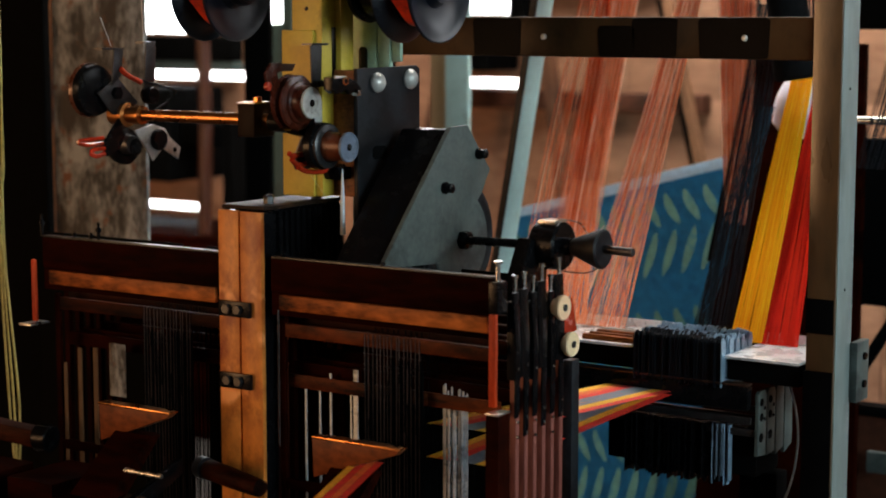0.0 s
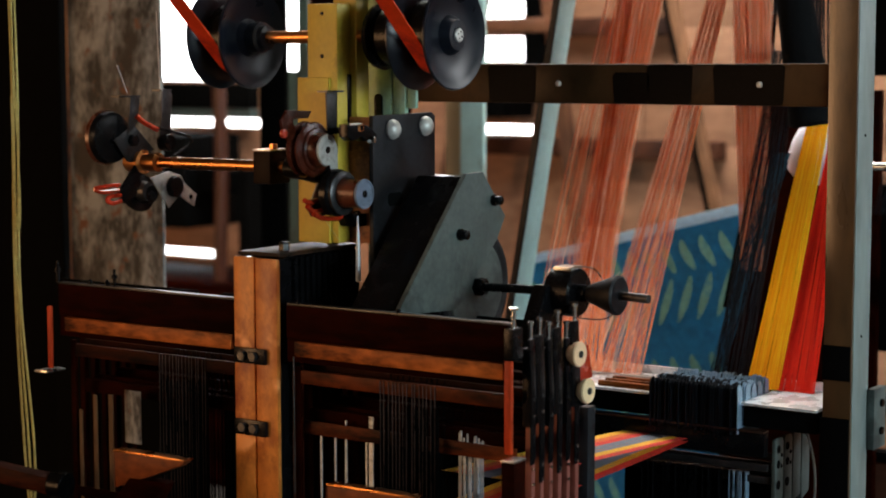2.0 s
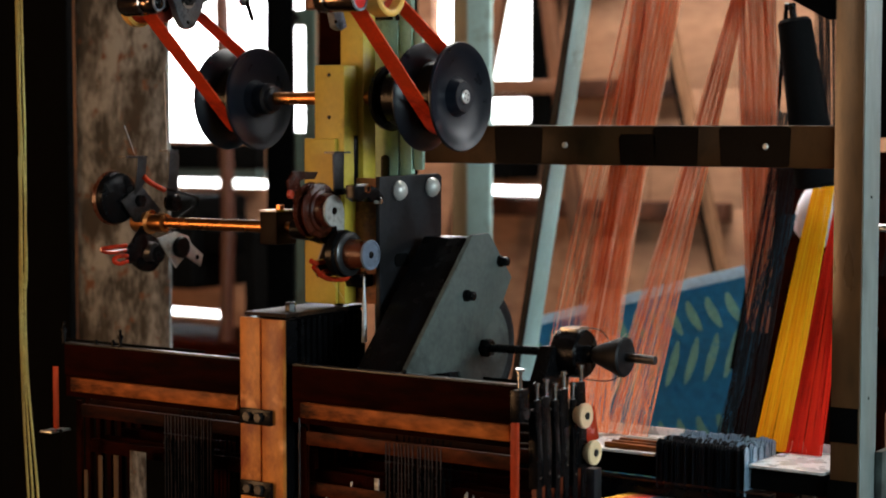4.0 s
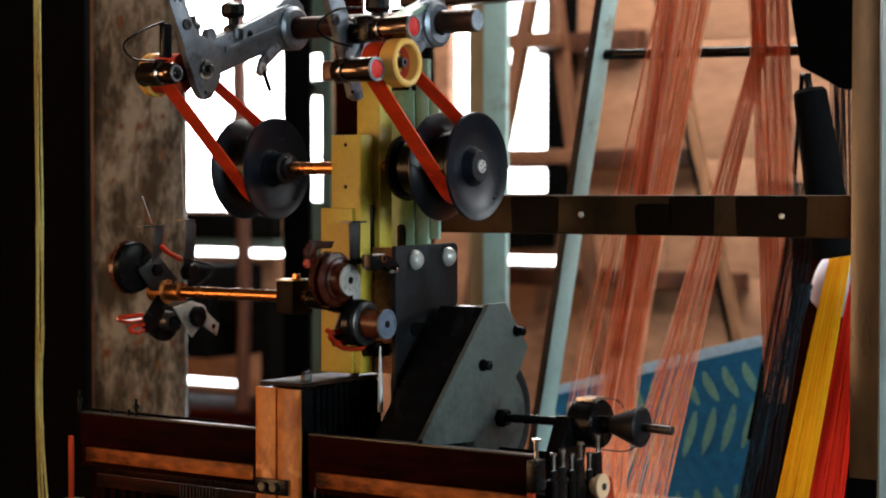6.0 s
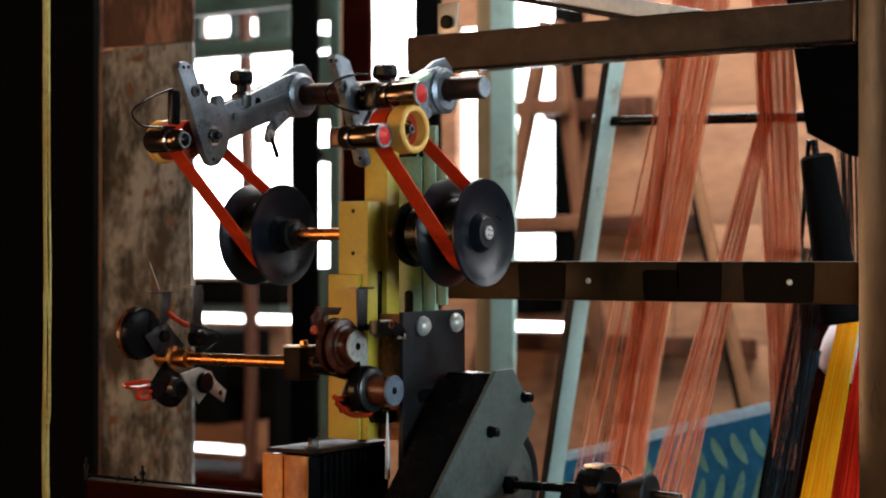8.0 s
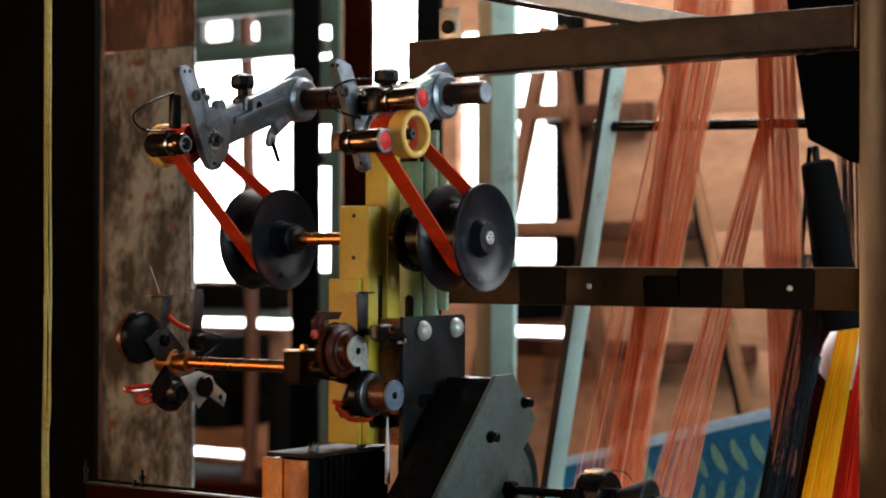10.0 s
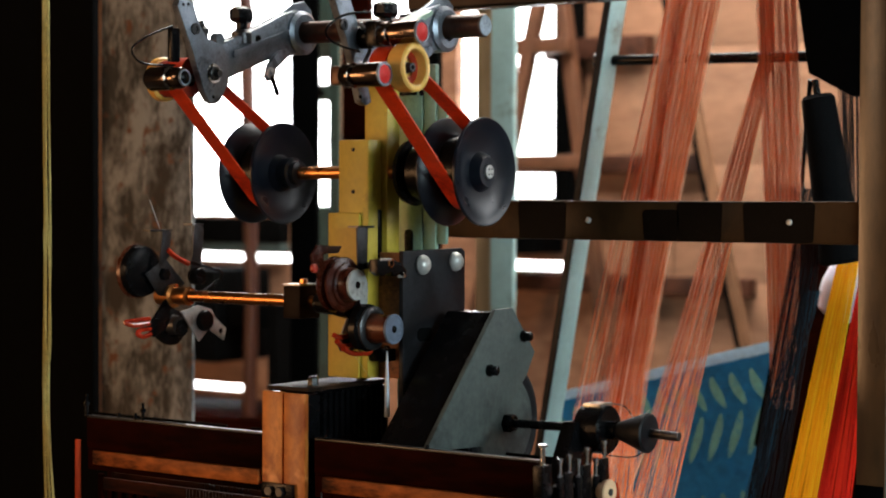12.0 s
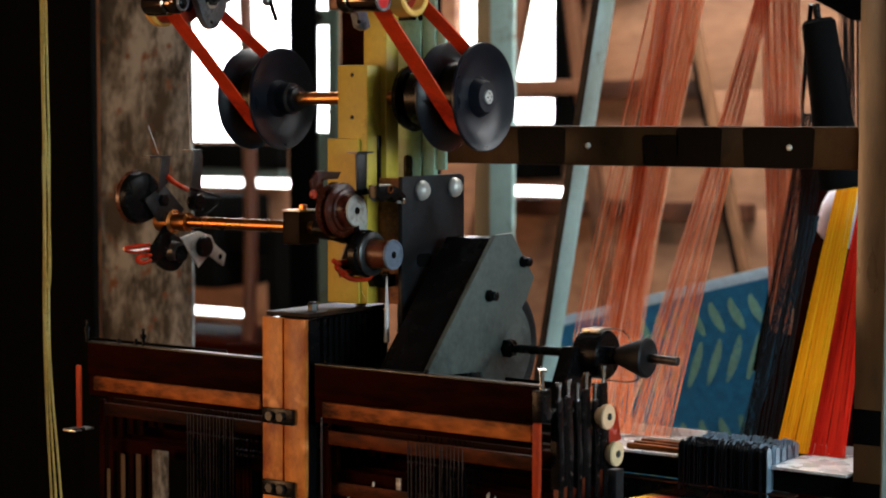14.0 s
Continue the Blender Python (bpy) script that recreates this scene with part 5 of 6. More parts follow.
        part("knob_arm", box(B(), (-1.495, 1.922, 1.650), (-1.47, 1.944, 1.684), 0.005), IRON, f)
        part("spring", turned(B(), [(0, 0), (0, 0.014), (0.03, 0.016), (0.04, 0.012), (0.052, 0.012), (0.052, 0.006), (0.05, 0.006), (0.05, 0)], (-1.535, 1.945, 1.672), (1, 0.0, 0), 20), IRON, f)
        part("paddle", prism(B(), [(1.978, 1.69), (2.03, 1.713), (2.034, 1.708), (1.985, 1.682)], "x", -1.495, -1.465, 0.001), GREEN, f)
        part("link", tube(B(), curve([(-1.51, 1.93, 1.69), (-1.505, 1.945, 1.66), (-1.50, 1.925, 1.635)], 5), 0.003, 8), STEEL, f)
    # black clamp with its wire loop
    cx = ax - 0.014
    if not near:
        part("clamp", box(B(), (cx - 0.006, 1.880, 1.640), (cx + 0.004, 1.897, 1.688), 0.003), IRON, f)
    if near:
        for piece in f.children:
            if not piece.name.startswith("knob"):
                piece.location += Vector((0, 0.004, -0.007))
        loop = [(-1.510, 1.956, 1.699), (-1.510, 1.908, 1.693), (-1.510, 1.878, 1.681), (-1.510, 1.861, 1.667), (-1.510, 1.870, 1.656), (-1.510, 1.896, 1.649), (-1.510, 1.932, 1.645)]
    else:
        loop = [(cx, 1.885, 1.690), (cx, 1.845, 1.676), (cx, 1.808, 1.656), (cx, 1.812, 1.641), (cx, 1.835, 1.634), (cx, 1.89, 1.636)]
    part("wire", tube(B(), curve(loop, 6), 0.0016, 6), IRON, f)
    return f


BRONZE = mat("polished_bronze", (0.15, 0.108, 0.083), 0.15, 1.0, 0.15, 30, 0.04)


def feeders():
    s = thing("feeder_shaft", (-1.62, 2.15, 1.70), "brown oiled steel shaft carrying the yarn feeders", "shaft")
    part("bar", rod(B(), (-1.80, 2.15, 1.700), (-1.4565, 2.15, 1.694), 0.0165, 32, 0.1), BROWNSHAFT, s)
    part("end_face", turned(B(), [(0, 0), (0, 0.0145), (0.001, 0.014), (0.001, 0)], (-1.4565, 2.15, 1.694), (1, 0, 0), 32), RODSTEEL, s)
    part("support", box(B(), (-1.62, 2.164, 1.60), (-1.585, 2.20, 1.72), 0.003), IRON, s)
    feeder(-1.421, True)
    feeder(-1.805, False)
    belt(-1.467, -1.4405, ROLL_Y, ROLL_Z, 0.0268, 2.11, 1.488, 0.0505, "red rubber belt running from the ivory roller to the drum")
    belt(-1.829, -1.8025, ROLL_Y, ROLL_Z, 0.0268, 2.11, 1.488, 0.0505, "red rubber belt on the far drum")


def far_brake():
    """The yarn brake at the far end of the lower spindle."""
    x = -1.965
    c = thing("yarn_brake", (x, 2.05, 1.302), "dark yarn brake with black bobbin, steel fingers and orange guards", "yarn brake", "yarn brakes")
    part("hub", turned(B(), [(-0.02, 0), (-0.02, 0.016), (-0.004, 0.0185), (0.010, 0.0185), (0.012, 0.0125), (0.026, 0.0145), (0.040, 0.0145), (0.041, 0.009), (0.041, 0)], (x - 0.002, 2.05, 1.302), (1, 0, 0), 28), BRASS, c)
    bb = part("bobbin", turned(B(), [(-0.050, 0), (-0.050, 0.016), (-0.046, 0.020), (-0.038, 0.020), (-0.036, 0.014), (-0.030, 0.014), (-0.028, 0.036), (-0.022, 0.0405), (-0.012, 0.0395), (-0.006, 0.0375), (-0.004, 0.03), (-0.004, 0)], (x, 1.998, 1.340), (1, 0, 0), 44), IRON, c)
    part("rim", turned(B(), [(-0.0275, 0.0370), (-0.0225, 0.0412), (-0.016, 0.0408), (-0.016, 0.0398), (-0.022, 0.0395), (-0.0275, 0.0370)], (x, 1.998, 1.340), (1, 0, 0), 44), COPPERCOIL, bb, "red-brown rim")
    part("plate", prism(B(), [(1.992, 1.336), (2.035, 1.358), (2.078, 1.319), (2.045, 1.302), (2.021, 1.303)], "x", x, x + 0.003, 0.0006), OILED, c)
    part("nut", bolt(B(), (x + 0.003, 2.030, 1.335), (1, 0, 0), 0.010, 0.007), IRON, c)
    f = part("finger", prism(B(), [(2.016, 1.345), (2.036, 1.361), (2.042, 1.399), (2.022, 1.401)], "x", x + 0.006, x + 0.009, 0.0006), OILED, c)
    part("lip", box(B(), (x - 0.006, 1.996, 1.400), (x + 0.010, 2.042, 1.4025)), OILED, f)
    f = part("finger", prism(B(), [(2.082, 1.328), (2.104, 1.328), (2.111, 1.402), (2.107, 1.408), (2.089, 1.408)], "x", x + 0.008, x + 0.011, 0.0006), OILED, c)
    part("lip", box(B(), (x - 0.010, 2.087, 1.4085), (x + 0.011, 2.110, 1.411)), OILED, f)
    part("knuckle", rod(B(), (x + 0.004, 2.093, 1.330), (x + 0.022, 2.093, 1.330), 0.013), IRON, c)
    part("guard", tube(B(), curve([(x + 0.010, 2.032, 1.372), (x + 0.012, 2.045, 1.362), (x + 0.012, 2.075, 1.350)], 5), 0.0042, 8), REDCLAY, c, "orange plastic guard")
    part("wire", tube(B(), curve([(x + 0.012, 2.050, 1.358), (x + 0.012, 2.084, 1.351), (x + 0.012, 2.142, 1.338), (x + 0.012, 2.150, 1.328), (x + 0.012, 2.133, 1.318), (x + 0.012, 2.108, 1.307)], 6), 0.0022, 8), IRON, c)
    s = part("shield", prism(B(), [(2.050, 1.278), (2.090, 1.286), (2.118, 1.278), (2.125, 1.266), (2.152, 1.247), (2.146, 1.229), (2.112, 1.248), (2.090, 1.230)], "x", x + 0.018, x + 0.021, 0.0006), PALESTEEL, c, "bright bent steel shield")
    part("knob", rod(B(), (x + 0.021, 2.098, 1.262), (x + 0.030, 2.098, 1.262), 0.0165, 24), IRON, s)
    part("rivet", screw(B(), (x + 0.021, 2.138, 1.244), (1, 0, 0), 0.004, 0.001), IRON, s)
    b2 = part("lower_bobbin", turned(B(), [(-0.03, 0), (-0.03, 0.024), (-0.02, 0.028), (-0.012, 0.028), (-0.01, 0.015), (0.008, 0.013), (0.008, 0)], (x, 2.066, 1.252), (1, 0, 0), 36), IRON, c)
    part("neck", turned(B(), [(-0.0095, 0), (-0.0095, 0.016), (0.006, 0.014), (0.006, 0)], (x + 0.001, 2.060, 1.256), (1, 0, 0), 24), OILED, b2)
    part("arm", prism(B(), [(2.033, 1.298), (2.053, 1.287), (2.031, 1.251), (2.007, 1.241), (1.994, 1.256)], "x", x + 0.002, x + 0.008, 0.001), IRON, c)
    part("guard", tube(B(), curve([(x + 0.004, 2.000, 1.269), (x + 0.004, 1.970, 1.268), (x + 0.004, 1.948, 1.266), (x + 0.006, 1.962, 1.261), (x + 0.006, 1.996, 1.262)], 5), 0.0034, 8), REDCLAY, c)
    part("guard", tube(B(), curve([(x + 0.006, 2.000, 1.254), (x + 0.006, 1.978, 1.253), (x + 0.006, 1.973, 1.247), (x + 0.006, 1.984, 1.243), (x + 0.006, 2.000, 1.246)], 5), 0.0036, 8), REDCLAY, c)
    part("yarn", tube(B(), [(x, 2.025, 1.405), (x, 2.004, 1.447)], 0.0006, 4), HEDDLE, c)
    part("yarn", tube(B(), [(x, 2.095, 1.41), (x, 2.090, 1.53)], 0.0006, 4), HEDDLE, c)


def near_brake():
    """The yarn brake beside the drive column."""
    x = -1.600
    c = thing("yarn_brake", (x, 2.03, 1.302), "dark yarn brake with two bobbins, steel bracket and orange guards", "yarn brake", "yarn brakes")
    part("hub", turned(B(), [(-0.06, 0), (-0.06, 0.014), (-0.03, 0.016), (-0.01, 0.02), (0.0, 0.02), (0.0, 0)], (x, 2.03, 1.302), (1, 0, 0), 28), IRON, c)
    b = part("bobbin", turned(B(), [(-0.016, 0), (-0.016, 0.0365), (-0.012, 0.0395), (-0.008, 0.0375), (-0.006, 0.031), (-0.002, 0.031), (0.0, 0.0370), (0.004, 0.0385), (0.006, 0.0365), (0.007, 0.030), (0.010, 0.0285), (0.011, 0.0245), (0.022, 0.0238), (0.024, 0.0225), (0.024, 0)], (x, 2.008, 1.331), (1, 0, 0), 48), DARKBOBBIN, c, "red-brown yarn bobbin")
    part("disc", turned(B(), [(0.0242, 0.0), (0.0242, 0.0205), (0.0262, 0.0218), (0.0285, 0.0210), (0.0285, 0.013), (0.0275, 0.012), (0.0275, 0.007), (0.0285, 0.006), (0.0285, 0.0)], (x, 2.008, 1.331), (1, 0, 0), 40), PALESTEEL, b, "pale steel end disc")
    part("bore", turned(B(), [(0.0286, 0.0052), (0.0296, 0.0048), (0.0296, 0)], (x, 2.008, 1.331), (1, 0, 0), 18), IRON, b)
    part("bracket", prism(B(), [(2.068, 1.331), (2.086, 1.332), (2.062, 1.290), (2.046, 1.262), (2.010, 1.262), (2.030, 1.294)], "x", x - 0.004, x - 0.001, 0.0006), PALESTEEL, c, "worn bright steel bracket")
    bt = part("bent_strap", prism(B(), [(1.950, 1.372), (1.964, 1.386), (1.985, 1.386), (1.985, 1.375), (1.976, 1.372), (1.982, 1.350), (1.966, 1.343), (1.954, 1.360)], "x", x - 0.010, x - 0.006, 0.001), DARKBOBBIN, c)
    part("strap_lip", prism(B(), [(1.964, 1.386), (2.022, 1.384), (2.014, 1.374), (1.978, 1.374)], "x", x - 0.012, x - 0.0102, 0.0005), BROWNSHAFT, bt)
    f = part("finger", prism(B(), [(2.044, 1.409), (2.069, 1.409), (2.067, 1.350), (2.047, 1.350)], "x", x - 0.004, x - 0.001, 0.0006), OILED, c)
    part("lip", box(B(), (x - 0.016, 2.042, 1.4092), (x + 0.002, 2.080, 1.412)), OILED, f)
    cl = part("claw", prism(B(), [(2.000, 1.3670), (2.026, 1.3694), (2.051, 1.3617), (2.067, 1.350), (2.060, 1.3425), (2.053, 1.349), (2.041, 1.3425), (2.032, 1.350), (2.012, 1.3440), (2.000, 1.350)], "x", x + 0.054, x + 0.070, 0.0012), IRON, c)
    part("claw_arm", rod(B(), (x - 0.01, 2.075, 1.355), (x + 0.056, 2.012, 1.358), 0.005), IRON, cl)
    part("tip", box(B(), (x + 0.058, 2.058, 1.340), (x + 0.0705, 2.064, 1.348), 0.0008), CHROME, cl)
    part("tip", box(B(), (x + 0.0702, 2.003, 1.3655), (x + 0.072, 2.030, 1.3685), 0.0005), STEEL, cl)
    part("ring", turned(B(), [(0, 0.004), (0, 0.006), (0.002, 0.006), (0.002, 0.004), (0, 0.004)], (x + 0.070, 2.028, 1.3616), (1, 0, 0), 16), BRASS, cl)
    for k, (pts) in enumerate(([(1.984, 1.262), (1.996, 1.258), (2.012, 1.259), (2.022, 1.263)], [(1.986, 1.254), (1.998, 1.246), (2.016, 1.246), (2.026, 1.252)], [(1.996, 1.243), (2.014, 1.236), (2.040, 1.233), (2.056, 1.234), (2.064, 1.244)])):
        part("guard", tube(B(), curve([(x + 0.006 + 0.003 * k, y, z) for y, z in pts], 5), 0.0038, 8), REDGUARD, c, "orange plastic guard")
    part("guard_plate", prism(B(), [(1.988, 1.262), (2.020, 1.262), (2.058, 1.238), (2.003, 1.238)], "x", x + 0.001, x + 0.004, 0.0006), OILED, c)
    part("side_arm", prism(B(), [(2.030, 1.330), (2.050, 1.352), (2.090, 1.345), (2.082, 1.318), (2.060, 1.300)], "x", x - 0.012, x - 0.006, 0.001), BROWNSHAFT, c)
    part("thread", tube(B(), [(x + 0.01, 2.02, 1.236), (x + 0.02, 2.05, 1.196)], 0.0005, 4), CORD, c)
    part("bead", turned(B(), [(0, 0), (0.002, 0.006), (0.006, 0.006), (0.008, 0)], (x - 0.006, 1.950, 1.355), (1, 0, 0), 14), REDGUARD, c)
    lb = part("lower_bobbin", turned(B(), [(-0.034, 0), (-0.034, 0.030), (-0.030, 0.033), (-0.020, 0.033), (-0.016, 0.030), (-0.012, 0.021), (0.018, 0.0180), (0.020, 0.019), (0.020, 0)], (-1.5465, 2.026, 1.271), (1, 0, 0), 44), IRON, c)
    part("winding", turned(B(), [(-0.0118, 0.0), (-0.0118, 0.0212), (0.0195, 0.0186), (0.0195, 0)], (-1.5465, 2.026, 1.271), (1, 0, 0), 40), COPPERCOIL, lb, "brown yarn winding")
    part("collar", turned(B(), [(-0.0162, 0.022), (-0.0152, 0.0300), (-0.011, 0.0310), (-0.010, 0.0295), (-0.0085, 0.026), (-0.0085, 0.022)], (-1.5465, 2.026, 1.271), (1, 0, 0), 40), OILED, lb)
    part("face", turned(B(), [(0.0205, 0), (0.0205, 0.0195), (0.0225, 0.0212), (0.0255, 0.0206), (0.0258, 0.0186), (0.0245, 0.0176), (0.0245, 0.0)], (-1.5465, 2.026, 1.271), (1, 0, 0), 40), BLUEGREY, lb)
    part("screw", screw(B(), (-1.5220, 2.026, 1.271), (1, 0, 0), 0.005, 0.002), IRON, lb)
    ft = part("foot", prism(B(), [(2.062, 1.239), (2.150, 1.236), (2.156, 1.222), (2.072, 1.220)], "x", x + 0.0, x + 0.03, 0.0008), IRON, c)
    part("foot_lip", prism(B(), [(2.112, 1.218), (2.119, 1.236), (2.122, 1.236), (2.115, 1.217)], "x", x + 0.031, x + 0.036, 0.0004), STEEL, ft)
    bp = part("back_plate", box(B(), (-1.628, 2.094, 1.195), (-1.560, 2.0985, 1.374), 0.001), RUSTPLATE, c, "brown rusted back plate")
    part("bolt", bolt(B(), (-1.585, 2.094, 1.235), (0, -1, 0), 0.007, 0.004), IRON, bp)


def spindle():
    s = thing("lower_spindle", (-1.8, 2.05, 1.30), "copper-coloured spindle bar with a dark clamp block", "spindle")
    part("bar", rod(B(), (-1.94, 2.05, 1.302), (-1.62, 2.05, 1.302), 0.0088, 24), BRASS, s)
    cb = part("clamp_block", box(B(), (-1.722, 2.026, 1.278), (-1.690, 2.072, 1.325), 0.003), BLOCKIRON, s)
    part("clamp_top", box(B(), (-1.7225, 2.0255, 1.3255), (-1.6895, 2.0725, 1.328), 0.0005), STEEL, cb)
    part("bolt", bolt(B(), (-1.703, 2.05, 1.328), (0, 0, 1), 0.006, 0.007), BRASS, s)
    far_brake()
    near_brake()
    n = thing("glass_needle", (-1.552, 2.05, 1.14), "thin pale glass thread needle hanging under the brake", "needle")
    part("needle", turned(B(), [(0, 0), (0, 0.0042), (0.05, 0.0030), (0.092, 0.0010), (0.092, 0)], (-1.552, 2.05, 1.146), (0, 0, 1), 12), HEDDLE, n)


def housing():
    h = thing("gear_housing", (-1.47, 2.13, 1.05), "grey-green painted steel gear guard beside a dark bolted plate", "gear guard")
    out = [(1.987, 1.112), (2.156, 1.295), (2.198, 1.2958), (2.258, 1.229), (2.236, 1.196), (2.13, 1.105)]
    part("guard_plate", prism(B(), out, "x", -1.448, -1.440, 0.0015), GREYPAINT, h)
    part("body", prism(B(), [(1.992, 1.06), (1.992, 1.112), (2.156, 1.290), (2.196, 1.290), (2.252, 1.227), (2.226, 1.196), (2.14, 1.06)], "x", -1.525, -1.4485, 0.002), IRON, h)
    part("wheel", turned(B(), [(0, 0), (0, 0.072), (0.002, 0.076), (0.002, 0.083), (0, 0.0865), (-0.02, 0.0865), (-0.02, 0)], (-1.4455, 2.187, 1.132), (1, 0, 0), 64), DARKPAINT, h)
    part("wheel_face", turned(B(), [(0.0005, 0), (0.0005, 0.069), (0.0025, 0.067), (0.0025, 0)], (-1.4453, 2.187, 1.132), (1, 0, 0), 64), GREYPAINT, h)
    for y, z in ((2.1377, 1.2106), (2.225, 1.2537)):
        part("bolt", turned(B(), [(0, 0), (0, 0.0085), (0.004, 0.0085), (0.004, 0.0068), (0.014, 0.0068), (0.015, 0.005), (0.015, 0)], (-1.440, y, z), (1, 0, 0), 14), IRON, h)
    p = part("bolted_plate", prism(B(), [(2.072, 1.038), (2.072, 1.377), (2.2165, 1.379), (2.2248, 1.374), (2.2248, 1.254), (2.163, 1.192)], "x", -1.549, -1.541, 0.0025), DARKPAINT, h)
    for y, z in ((2.1162, 1.3568), (2.1968, 1.3594)):
        part("dome_nut", turned(B(), [(0, 0), (0, 0.0139), (0.003, 0.0144), (0.007, 0.0124), (0.011, 0.0083), (0.0125, 0.004), (0.013, 0)], (-1.541, y, z), (1, 0, 0), 28), PALESTEEL, p, "polished dome nut")
    part("stud", turned(B(), [(0, 0), (0, 0.008), (0.006, 0.008), (0.010, 0.005), (0.010, 0)], (-1.541, 2.192, 1.270), (1, 0, 0), 20), DARKPAINT, p)
    # slot is a black piece laid on the plate for the recess's dark
    part("slot", prism(B(), [(2.106, 1.2525), (2.1115, 1.248), (2.135, 1.248), (2.140, 1.2525), (2.140, 1.2625), (2.135, 1.267), (2.1115, 1.267), (2.106, 1.2625)], "x", -1.5408, -1.5400), BLACKPOST, p)
    # bobbin winder on its rod
    w = thing("winder", (-1.25, 2.15, 1.14), "black iron bobbin winder with a cone on a rod", "winder")
    part("rod", rod(B(), (-1.4425, 2.187, 1.132), (-1.262, 2.158, 1.139), 0.0062), IRON, w)
    part("rod_nut", bolt(B(), (-1.4425, 2.187, 1.132), (1, 0, 0), 0.014, 0.014), IRON, w)
    part("body", turned(B(), [(0, 0), (0, 0.030), (0.003, 0.033), (0.038, 0.033), (0.041, 0.030), (0.041, 0.012), (0.052, 0.012), (0.052, 0)], (-1.292, 2.15, 1.140), (1, 0, 0), 36), IRON, w)
    part("top_cap", box(B(), (-1.285, 2.135, 1.170), (-1.258, 2.168, 1.1755), 0.001), STEEL, w)
    part("bracket", prism(B(), [(2.07, 1.08), (2.11, 1.152), (2.16, 1.150), (2.15, 1.08)], "x", -1.302, -1.280, 0.002), IRON, w)
    part("cone", turned(B(), [(0, 0), (0, 0.009), (0.004, 0.012), (0.044, 0.027), (0.048, 0.027), (0.050, 0.024), (0.050, 0)], (-1.240, 2.15, 1.1405), (1, 0, 0), 36), DARKPAINT, w)
    part("spindle_tip", rod(B(), (-1.19, 2.15, 1.1405), (-1.146, 2.15, 1.139), 0.0062), OILED, w)
    part("wire", tube(B(), curve([(-1.262, 2.15, 1.176), (-1.23, 2.15, 1.174), (-1.205, 2.14, 1.158), (-1.19, 2.15, 1.172)], 5), 0.0008, 5), STEEL, w)
    part("wire", tube(B(), curve([(-1.262, 2.15, 1.106), (-1.22, 2.15, 1.106), (-1.20, 2.15, 1.114)], 5), 0.0008, 5), OILED, w)


# darker copy of the dropper colour, for plates on the shaded side
SHADEDROP = mat("shaded_dropper", (0.005, 0.007, 0.010), 0.45, 0.1, 0.3, 60, 0.05, spec=0.15)


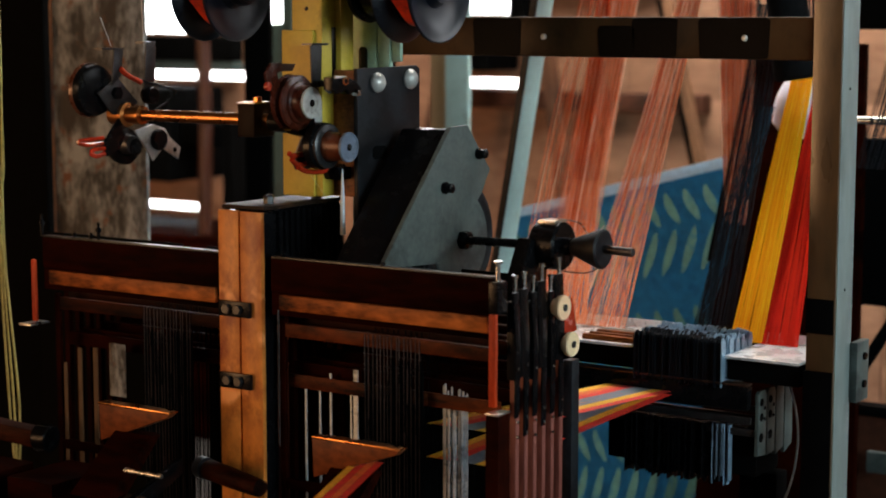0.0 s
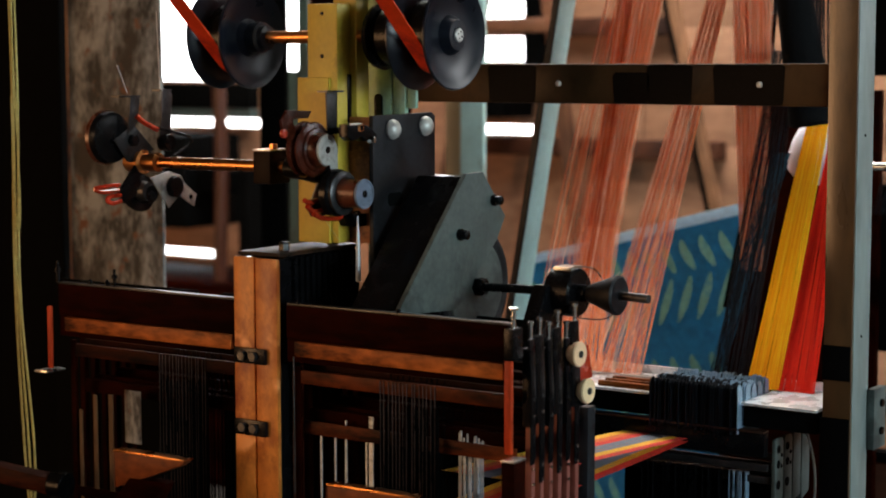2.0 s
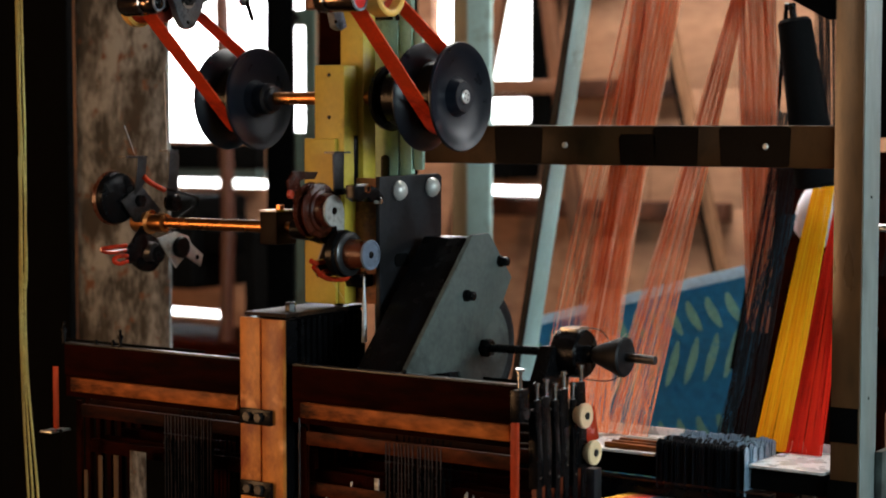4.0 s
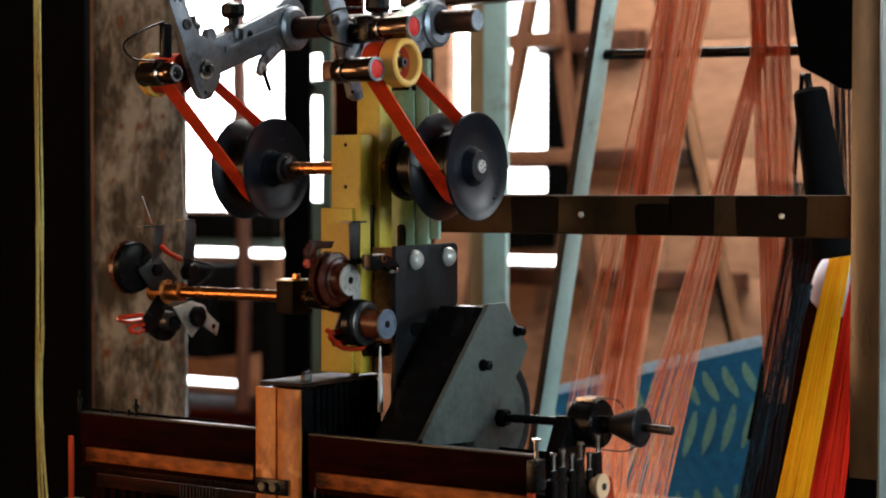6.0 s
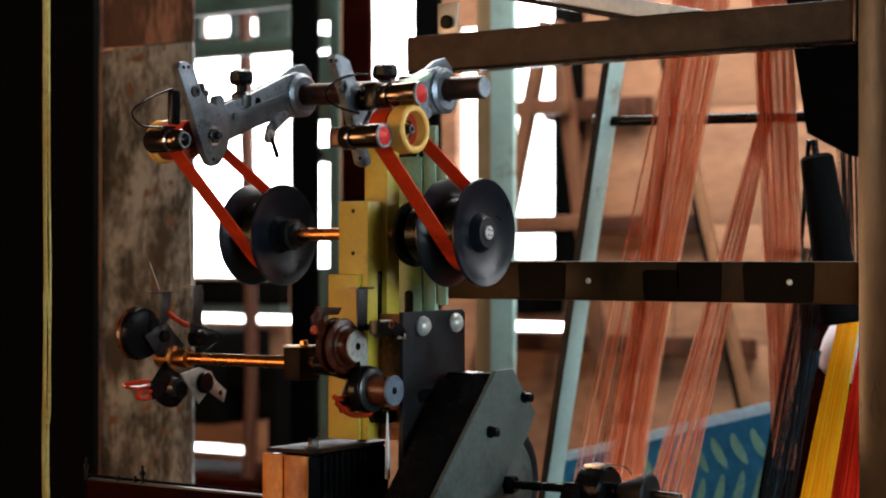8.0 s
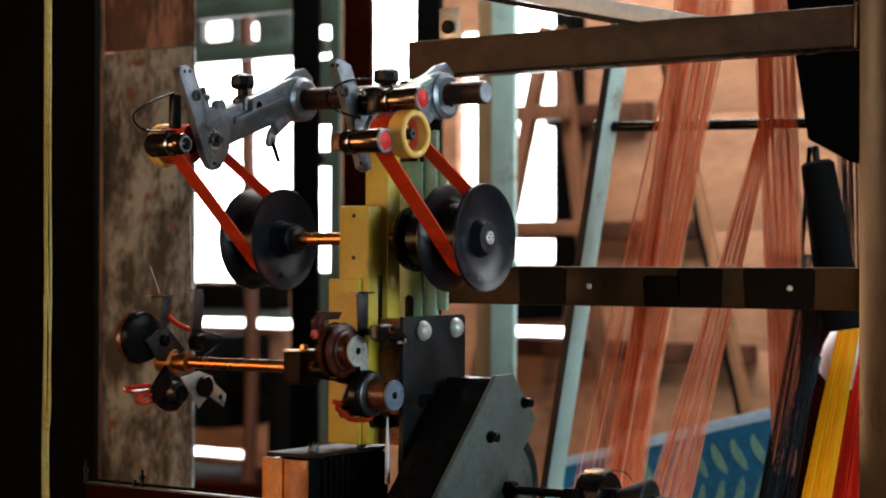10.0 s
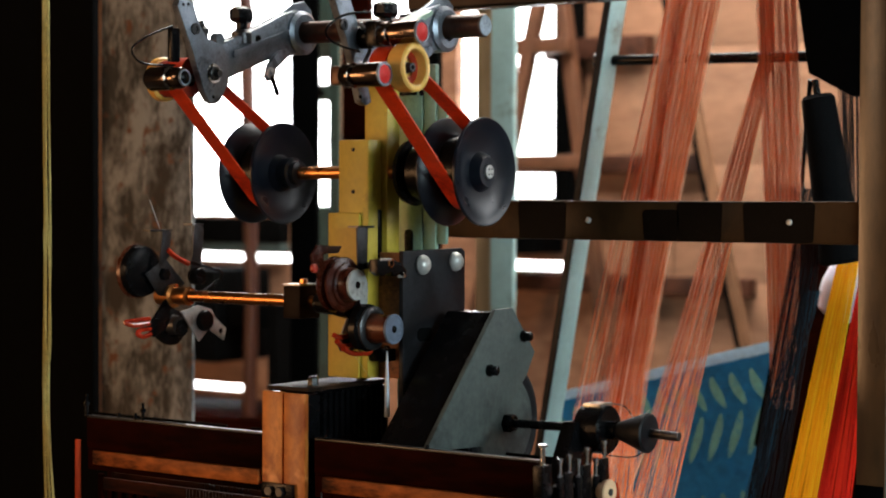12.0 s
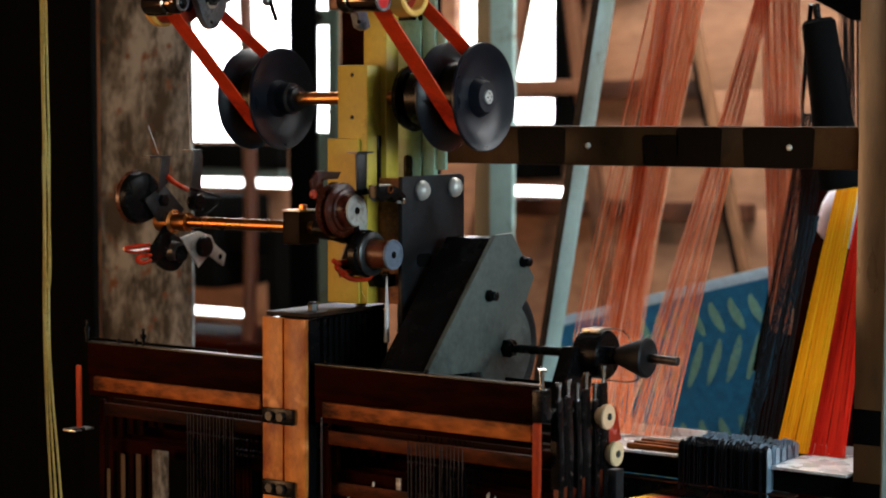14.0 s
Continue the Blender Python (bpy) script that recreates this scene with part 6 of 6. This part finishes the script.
def stop_motion():
    """The warp stop motion behind the healds: table, dropper packs, rails, perforated end plates."""
    s = thing("stop_motion", (-1.2, 2.48, 0.7), "warp stop motion with bright steel table and black rails", "stop motion")
    for x0, x1 in ((-1.45, -1.276), (-1.126, -1.010)):
        part("table", box(B(), (x0, 2.39, 0.962), (x1, 2.54, 0.966), 0.0008), TABLE, s, "bright steel table")
        part("rear_edge", box(B(), (x0, 2.541, 0.962), (x1, 2.546, 0.978), 0.0008), TABLE, s)
    part("front_rail", box(B(), (-1.46, 2.385, 0.890), (-1.085, 2.40, 0.925), 0.002), IRON, s)
    part("front_edge", box(B(), (-1.46, 2.381, 0.9255), (-1.085, 2.40, 0.9285), 0.0008), BROWNSHAFT, s)
    for i, (y, z) in enumerate(((2.395, 0.868), (2.405, 0.848), (2.42, 0.880), (2.44, 0.862))):
        part("rail", box(B(), (-1.36, y, z), (-1.085, y + 0.006, z + 0.010), 0.0008), OILED, s)
    part("lower_body", box(B(), (-1.33, 2.42, 0.785), (-1.085, 2.50, 0.855), 0.004), BLACKPOST, s)
    part("leg", box(B(), (-1.13, 2.46, 0.0), (-1.07, 2.50, 0.784), 0.004), BLACKPOST, s)
    part("under_body", box(B(), (-1.45, 2.403, 0.9287), (-1.015, 2.53, 0.958), 0.002), BLACKPOST, s)
    for k in range(4):
        y = 2.400 + k * 0.022
        part("slot_bar", box(B(), (-1.365, y, 0.966), (-1.276, y + 0.008, 0.974), 0.001), STRIPWOOD if k < 3 else PALESTEEL, s)
    # end plates, one behind the other
    for k in range(4):
        y = 2.40 + 0.031 * k
        e = part("end_plate", prism(B(), [(y, 0.822 - 0.004 * k), (y, 0.912), (y + 0.004, 0.916), (y + 0.024, 0.916), (y + 0.028, 0.909), (y + 0.028, 0.820)], "x", -1.080, -1.074, 0.0008), GREYPAINT, s)
        if k < 2:
            for dy, z, r in ((0.010, 0.900, 0.006), (0.010, 0.878, 0.006), (0.010, 0.848, 0.007), (0.021, 0.890, 0.003), (0.021, 0.874, 0.003)):
                # black discs give the holes their dark; nothing is cut
                part("hole", turned(B(), [(0, r), (0.0006, r), (0.0006, 0)], (-1.0739, y + dy, z), (1, 0, 0), 16), BLACKPOST, e)
    part("cable", tube(B(), curve([(-1.075, 2.47, 0.93), (-1.055, 2.47, 0.91), (-1.043, 2.47, 0.85), (-1.05, 2.47, 0.78), (-1.075, 2.46, 0.70)], 7), 0.0018, 6), HEDDLE, s)
    # packs of droppers: thin blue-grey plates, ragged at the top
    rnd = random.Random(3)
    packs = []
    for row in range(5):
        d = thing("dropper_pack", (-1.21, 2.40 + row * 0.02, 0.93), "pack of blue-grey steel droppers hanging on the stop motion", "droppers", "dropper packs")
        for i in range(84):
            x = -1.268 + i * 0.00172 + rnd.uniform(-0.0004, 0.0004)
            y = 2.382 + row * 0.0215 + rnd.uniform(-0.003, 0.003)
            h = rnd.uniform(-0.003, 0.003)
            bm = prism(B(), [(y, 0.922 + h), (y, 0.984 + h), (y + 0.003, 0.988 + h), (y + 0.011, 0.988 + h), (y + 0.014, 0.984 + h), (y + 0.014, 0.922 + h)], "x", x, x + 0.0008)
            # front rows mostly take the shaded colour, rear rows and right end the lit
            part("dropper", bm, BLUEWIRE if i > 80 or rnd.random() < (0.0, 0.3, 0.75, 0.85, 0.9)[row] else SHADEDROP, d)
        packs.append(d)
    d = thing("dropper_pack", (-1.21, 2.41, 0.76), "lower pack of dark droppers under the rails", "droppers", "dropper packs")
    for i in range(90):
        x = -1.29 + i * 0.0019
        # right end takes the lit blue-grey, the rest stays black
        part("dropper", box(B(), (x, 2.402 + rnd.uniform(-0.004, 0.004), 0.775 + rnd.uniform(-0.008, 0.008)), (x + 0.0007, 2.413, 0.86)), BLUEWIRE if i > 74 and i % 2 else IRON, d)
    packs.append(d)
    MOVING["packs"] = packs
    # cream guide spools on their red bracket
    g = thing("guide_spools", (-1.22, 2.11, 0.99), "pair of cream plastic guide spools on a red bracket", "guide spool")
    part("bracket", prism(B(), [(2.098, 1.036), (2.112, 1.081), (2.148, 1.070), (2.161, 1.025), (2.13, 1.022)], "x", -1.241, -1.237, 0.001), REDGUARD, g)
    for y, z, m in ((2.0987, 1.0653, PEACH), (2.1221, 1.0124, CREAM)):
        sp = part("spool", turned(B(), [(-0.030, 0), (-0.030, 0.019), (-0.027, 0.021), (-0.023, 0.019), (-0.020, 0.011), (-0.008, 0.011), (-0.006, 0.0160), (0.0, 0.0172), (0.002, 0.0160), (0.002, 0)], (-1.222, y, z), (1, 0, 0), 32), m, g)
        part("bore", turned(B(), [(0.002, 0.0048), (0.0035, 0.0048), (0.0035, 0)], (-1.222, y, z), (1, 0, 0), 18), OILED, sp)
    part("wire", tube(B(), curve([(-1.23, 2.10, 1.06), (-1.235, 2.095, 1.03), (-1.235, 2.11, 1.012)], 5), 0.0015, 6), IRON, g)


def shed_threads():
    """Warp bands running through the shed, in stripes, above and below."""
    w = thing("shed_warp", (-1.25, 2.25, 0.88), "striped yellow, red and grey warp running through the shed", "warp yarn")
    for za, zb, seed in ((0.908, 0.905, 1), (0.862, 0.903, 2)):
        for k, m in enumerate((YELLOW_BAND, ORANGE_BAND, RED_BAND, GREY_BAND, GREY_BAND, YELLOW_BAND, RED_BAND)):
            x = -1.375 + k * 0.0155
            paths = sheet(((x, 2.0, za), (x + 0.0155, 2.0, za)), ((x + 0.065, 2.41, zb), (x + 0.081, 2.41, zb)), 26, seed * 10 + k, 0.001, None, 3)
            strands("threads", m, paths, 0.0008, w)
    MOVING["shed"] = w


def motions():
    T = [k * 0.05 for k in range(281)]

    def beat(t, delay=0.0):
        """0 while the sley is back, 1 while it is forward; two strokes a second."""
        p = ((t + delay) % 0.5) / 0.5
        up = min(1, max(0, (p - 0.28) / 0.14))
        down = min(1, max(0, (p - 0.84) / 0.14))
        return up * up * (3 - 2 * up) - down * down * (3 - 2 * down)

    for s in MOVING["sleys"]:
        o = ORIGIN[s.name]
        walk(s, [(t, pose(o.x, o.y - 0.115 * beat(t), o.z - 0.018 * beat(t))) for t in T])
    for f in MOVING["lead"]:
        o = ORIGIN[f.name]
        walk(f, [(t, pose(o.x, o.y, o.z - 0.042 + 0.036 * math.cos(math.tau * 3 * (t + 0.02)))) for t in T])
    for i, f in enumerate(MOVING["healds"]):
        o = ORIGIN[f.name]
        k = i // 2
        walk(f, [(t, pose(o.x, o.y, o.z + 0.016 * math.sin(math.tau * (t + 0.07 * k) / 0.5 + k * 2.1) - 0.004)) for t in T])
    for d in MOVING["drums"]:
        o = ORIGIN[d.name]
        walk(d, [(t, pose(o.x, o.y, o.z, 40 * k, 0, 0)) for k, t in enumerate(q * 0.25 for q in range(57))])
    for r, x in MOVING["rollers"]:
        o = ORIGIN[r.name]
        walk(r, [(t, pose(o.x, o.y, o.z, 75 * k, 0, 0)) for k, t in enumerate(q * 0.25 for q in range(57))])
    for i, d in enumerate(MOVING["packs"]):
        o = ORIGIN[d.name]
        walk(d, [(t, pose(o.x, o.y, o.z + 0.0025 * math.sin(math.tau * t / 0.5 + i * 1.7))) for t in T])
    o = ORIGIN[MOVING["shed"].name]
    walk(MOVING["shed"], [(t, pose(o.x, o.y, o.z + 0.003 * math.sin(math.tau * t / 0.5))) for t in T])


room()
backwall_timbers()
uprights()
board()
gantry()
yarn()
cloth()
guide_column()
fronts()
healds()
sleys()
drums()
feeders()
spindle()
housing()
stop_motion()
shed_threads()
motions()
